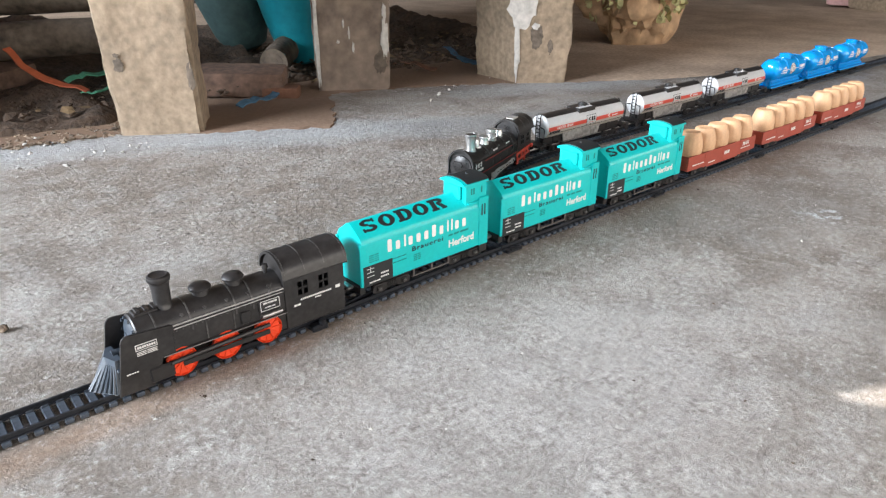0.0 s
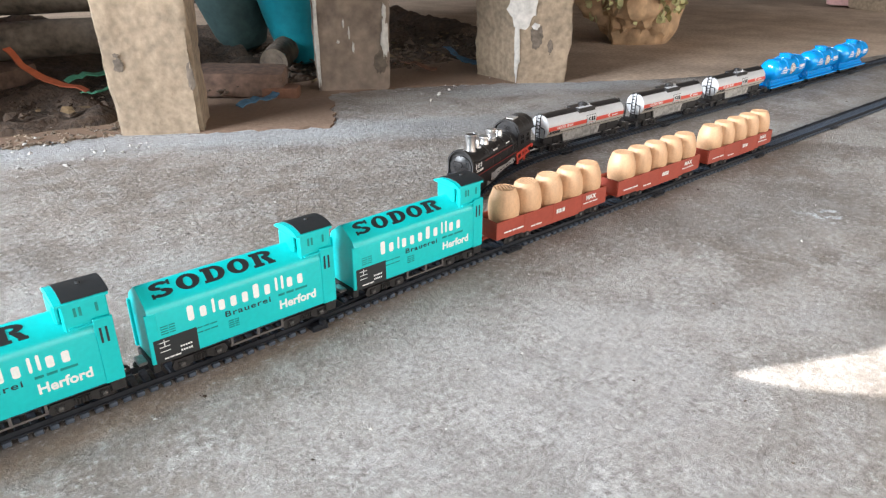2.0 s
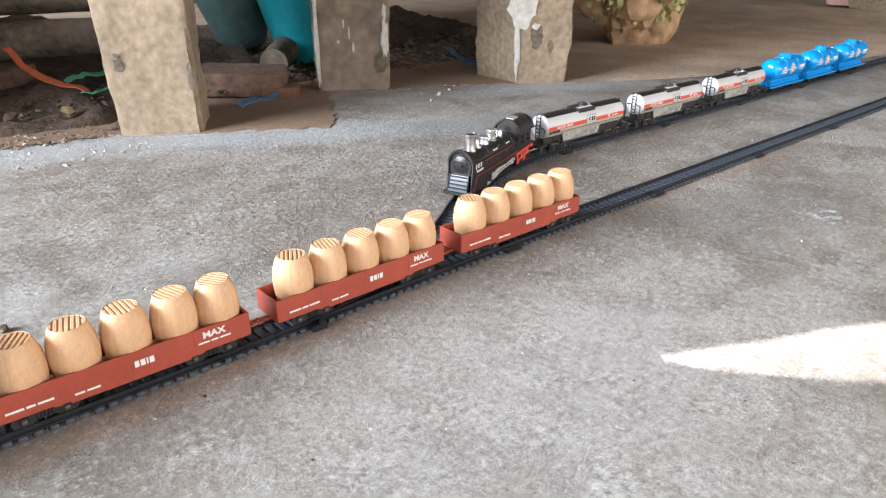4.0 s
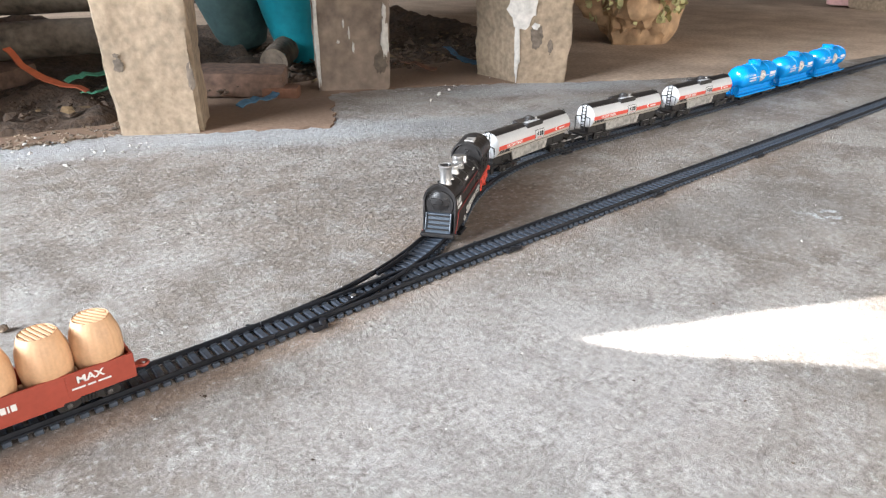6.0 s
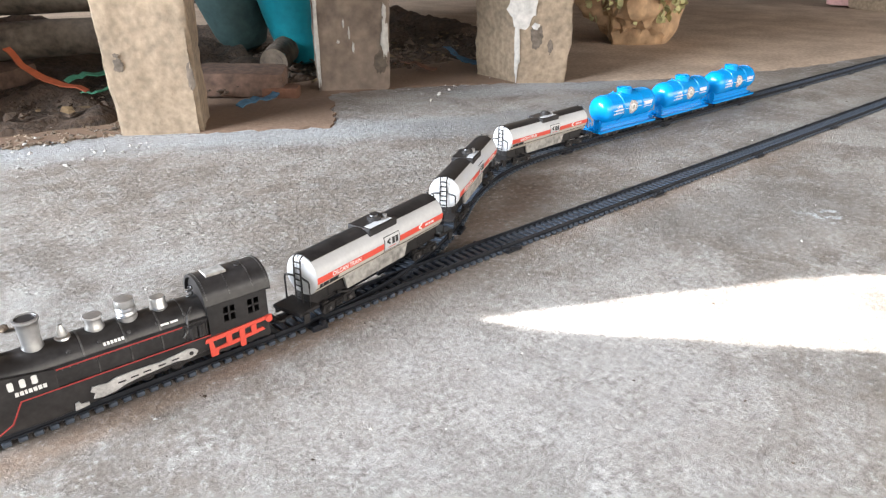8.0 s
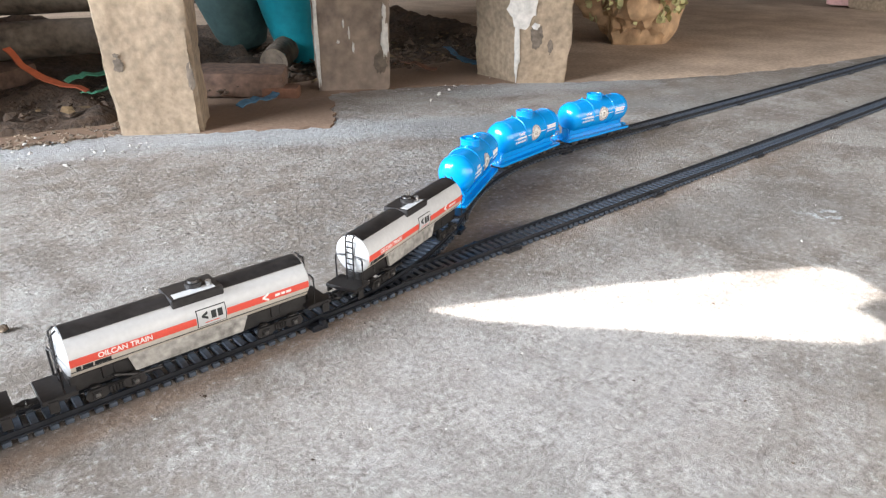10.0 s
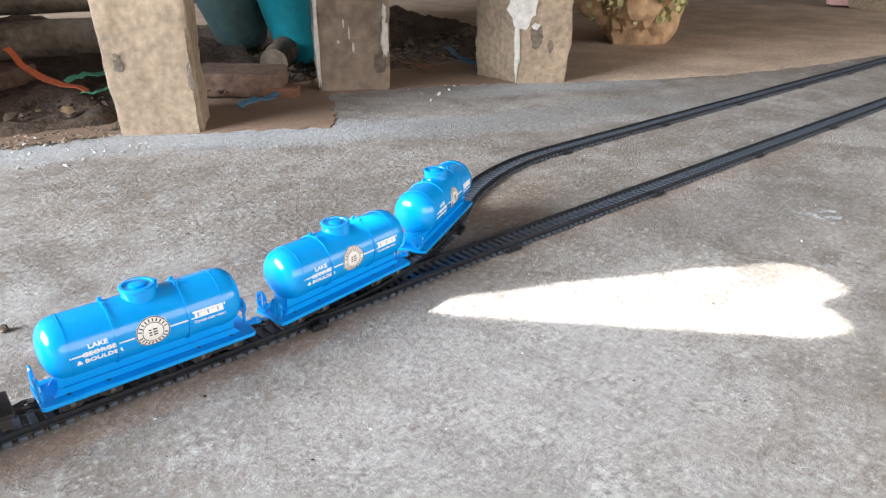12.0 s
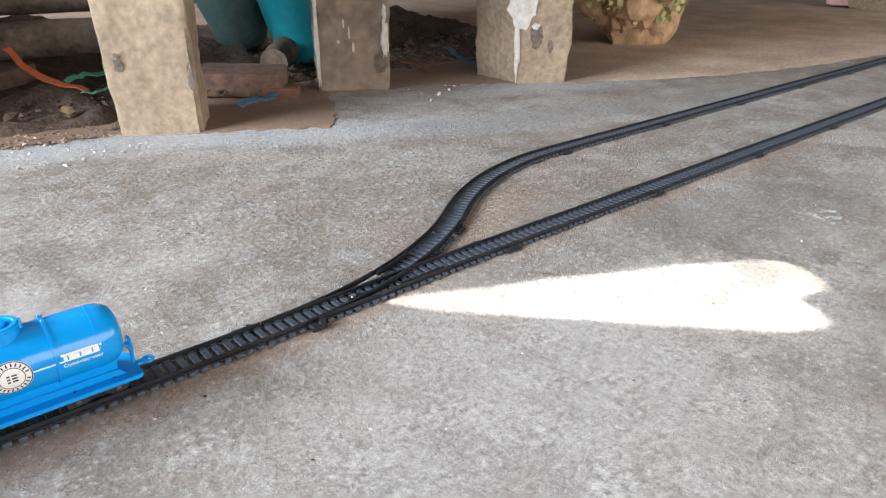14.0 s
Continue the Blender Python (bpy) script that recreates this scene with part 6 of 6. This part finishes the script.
strap("orange_strap", [(-0.200, 1.03, 0.102), (-0.184, 1.00, 0.068), (-0.150, 0.96, 0.050), (-0.108, 0.915, 0.032)], 0.014, ORANGE, "orange plastic strap lying over the soil")
strap("green_strap", [(-0.125, 0.985, 0.040), (-0.090, 0.99, 0.047), (-0.05, 1.00, 0.050), (-0.01, 1.02, 0.052)], 0.013, GREEN, "green plastic strap lying over the soil")
strap("green_ribbon", [(-0.12, 0.93, 0.026), (-0.095, 0.91, 0.026), (-0.06, 0.945, 0.035), (-0.02, 0.99, 0.045)], 0.005, GREEN, "thin green plastic cord over the soil")
strap("blue_rag", [(0.085, 0.715, 0.010), (0.13, 0.738, 0.012), (0.165, 0.755, 0.012), (0.20, 0.775, 0.016)], 0.014, RAG, "strip of faded blue cloth on the earth")
strap("teal_rag", [(0.75, 0.93, 0.03), (0.72, 0.85, 0.015), (0.70, 0.77, 0.020), (0.685, 0.715, 0.010)], 0.022, RAG, "twisted strip of dark teal cloth on the earth")
strap("red_strip", [(0.53, 0.86, 0.020), (0.56, 0.82, 0.022), (0.585, 0.77, 0.014)], 0.012, ORANGE_CLAY, "reddish wooden strip on the earth")


def beside_left(rng):
    x = rng.uniform(-0.62, -0.05)
    return x, 0.70 + (-0.129 - x) * 0.12 + abs(rng.gauss(0, 0.10)) - 0.015


def under(rng):
    return rng.uniform(-0.6, 1.0), rng.uniform(0.80, 1.5)


def on_floor(rng):
    return rng.uniform(-0.75, 1.9), rng.uniform(-0.55, 0.62)


def post_feet(rng):
    return rng.choice([rng.uniform(-0.3, -0.1), rng.uniform(0.40, 0.75)]) , rng.uniform(0.56, 0.70)


scatter("rubble", 3000, beside_left, (0.0016, 0.008), RUBBLE, "crumbled stone and soil along the edge of the cement", 11)
scatter("soil_crumbs", 2600, under, (0.003, 0.014), SOIL, "dark soil crumbs and stones under the slab", 12, 0.02, ground=0.008)
scatter("dry_litter", 260, under, (0.006, 0.018), LEAF, "dry brown leaf litter under the slab", 13, 0.02, 0.15, ground=0.012)
scatter("pale_chips", 45, beside_left, (0.0015, 0.005), GRIT, "pale stone chips in the rubble", 14, 0.01)
scatter("floor_grit", 900, on_floor, (0.0006, 0.0017), GRIT, "pale grit strewn over the cement", 15)
scatter("dark_grit", 500, on_floor, (0.0006, 0.0022), SOIL, "dark grit strewn over the cement", 16)
scatter("mortar_crumbs", 120, post_feet, (0.0012, 0.005), GRIT, "mortar crumbs at the feet of the posts", 17)
brick(3.08, 0.70, 0.09, -14, (0, 0), "grey concrete block on the earth", (0.28, 0.22, 0.18), CONCRETE)
brick(3.04, 0.88, 0.13, 10, (0, 0), "dusty pink painted block beside a grey one", (0.12, 0.12, 0.24), PINK)


single("pebble", rough_lump(0.0042, (1.0, 0.8, 0.7), 5, 0.3, 1.6, 3), RUBBLE, "small brown pebble on the cement floor", "pebble", m=pose(-0.383, 0.134, 0.0026))


# ---- what moves ----
# How far each train has run, by time, towards -x.
RUN_1 = [(0, 0.0), (0.5, 0.0760), (1, 0.1605), (1.5, 0.2435), (2, 0.3280), (2.5, 0.4115), (3, 0.5045), (3.2, 0.5420), (3.6, 0.632), (4.0, 0.748), (4.4, 0.872), (4.8, 0.985), (5.3, 1.0990),
         (5.5, 1.1290), (6, 1.2040), (6.5, 1.2740), (7, 1.350), (8, 1.535), (14, 2.78)]
RUN_2 = [(0, 0.0), (5.25, 0.0), (5.4, 0.007), (5.5, 0.0265), (6, 0.1220), (6.5, 0.2220), (7, 0.3390), (7.5, 0.4320), (8, 0.5240), (10.5, 1.0180), (11, 1.1400), (11.5, 1.2520), (12, 1.3515), (12.5, 1.4360), (13, 1.5290), (13.5, 1.6360), (14, 1.7480)]
# The gap's tip on the floor, by time.
TIP = [(0, 0.030, -0.327), (0.5, 0.020, -0.313), (1.5, 0.006, -0.284), (3, -0.010, -0.245), (6, -0.046, -0.169), (6.5, -0.054, -0.149), (7.5, -0.074, -0.112), (9, -0.092, -0.077),
       (11, -0.1140, -0.046), (12.5, -0.1195, -0.0325), (14, -0.1236, -0.0215)]


def at(table, t):
    """Smooth (monotone) reading of a table of (time, value)."""
    n = len(table)
    i = max(0, min(n - 2, sum(1 for r in table if r[0] <= t) - 1))
    (t0, v0), (t1, v1) = table[i], table[i + 1]

    def slope(j):
        a = (table[j][1] - table[j - 1][1]) / (table[j][0] - table[j - 1][0]) if j > 0 else None
        c = (table[j + 1][1] - table[j][1]) / (table[j + 1][0] - table[j][0]) if j < n - 1 else None
        if a is None or c is None:
            return c if a is None else a
        return 0.0 if a * c <= 0 else 2 * a * c / (a + c)
    h, f = t1 - t0, (t - t0) / (t1 - t0)
    m0, m1 = slope(i) * h, slope(i + 1) * h
    return v0 + m0 * f + (3 * (v1 - v0) - 2 * m0 - m1) * f * f + (m0 + m1 - 2 * (v1 - v0)) * f ** 3


def riding(way, s, reach):
    """The pose of a vehicle whose two trucks stand on the line at s - reach and s + reach."""
    ax, ay, _ = way(s - reach)
    cx, cy, _ = way(s + reach)
    return pose((ax + cx) / 2, (ay + cy) / 2, 0.0, 0, 0, math.degrees(math.atan2(cy - ay, cx - ax)))


def motions():
    steps = [i / 5 for i in range(71)]
    for ob, x, reach in TRAIN_1:
        walk(ob, [(t, riding(main_line, x - X0 - at(RUN_1, t), reach)) for t in steps])
    for ob, s, reach in TRAIN_2:
        walk(ob, [(t, riding(branch, s - at(RUN_2, t), reach)) for t in steps])
    for wheel, x, z, r in WHEELS:
        walk(wheel, [(i / 15, pose(x, 0, z, 0, -math.degrees(at(RUN_1, i / 15) / r))) for i in range(211)])
    shift = TO_SUN * (SHEET_Z / TO_SUN.z)
    walk(SHEET, [(t, pose(x + shift.x, y + shift.y, SHEET_Z)) for t, x, y in TIP])


# Each vehicle's middle at the start: x on the main line, or the way s along the branch.
TRAIN_1 = [(LOCO_A, -0.255, 0.035)]
TRAIN_1 += [(ob, -0.0793 + 0.1605 * i, 0.045) for i, ob in enumerate(TEALS)]
TRAIN_1 += [(ob, 0.4175 + 0.1876 * i, 0.055) for i, ob in enumerate(TRAYS)]
TRAIN_2 = [(LOCO_B, 0.4215, 0.035)]
TRAIN_2 += [(ob, 0.6295 + 0.2195 * i, 0.06) for i, ob in enumerate(OILS)]
TRAIN_2 += [(ob, 1.4135 + 0.158 * (i - 1), 0.05) for i, ob in enumerate(BLUES)]

motions()
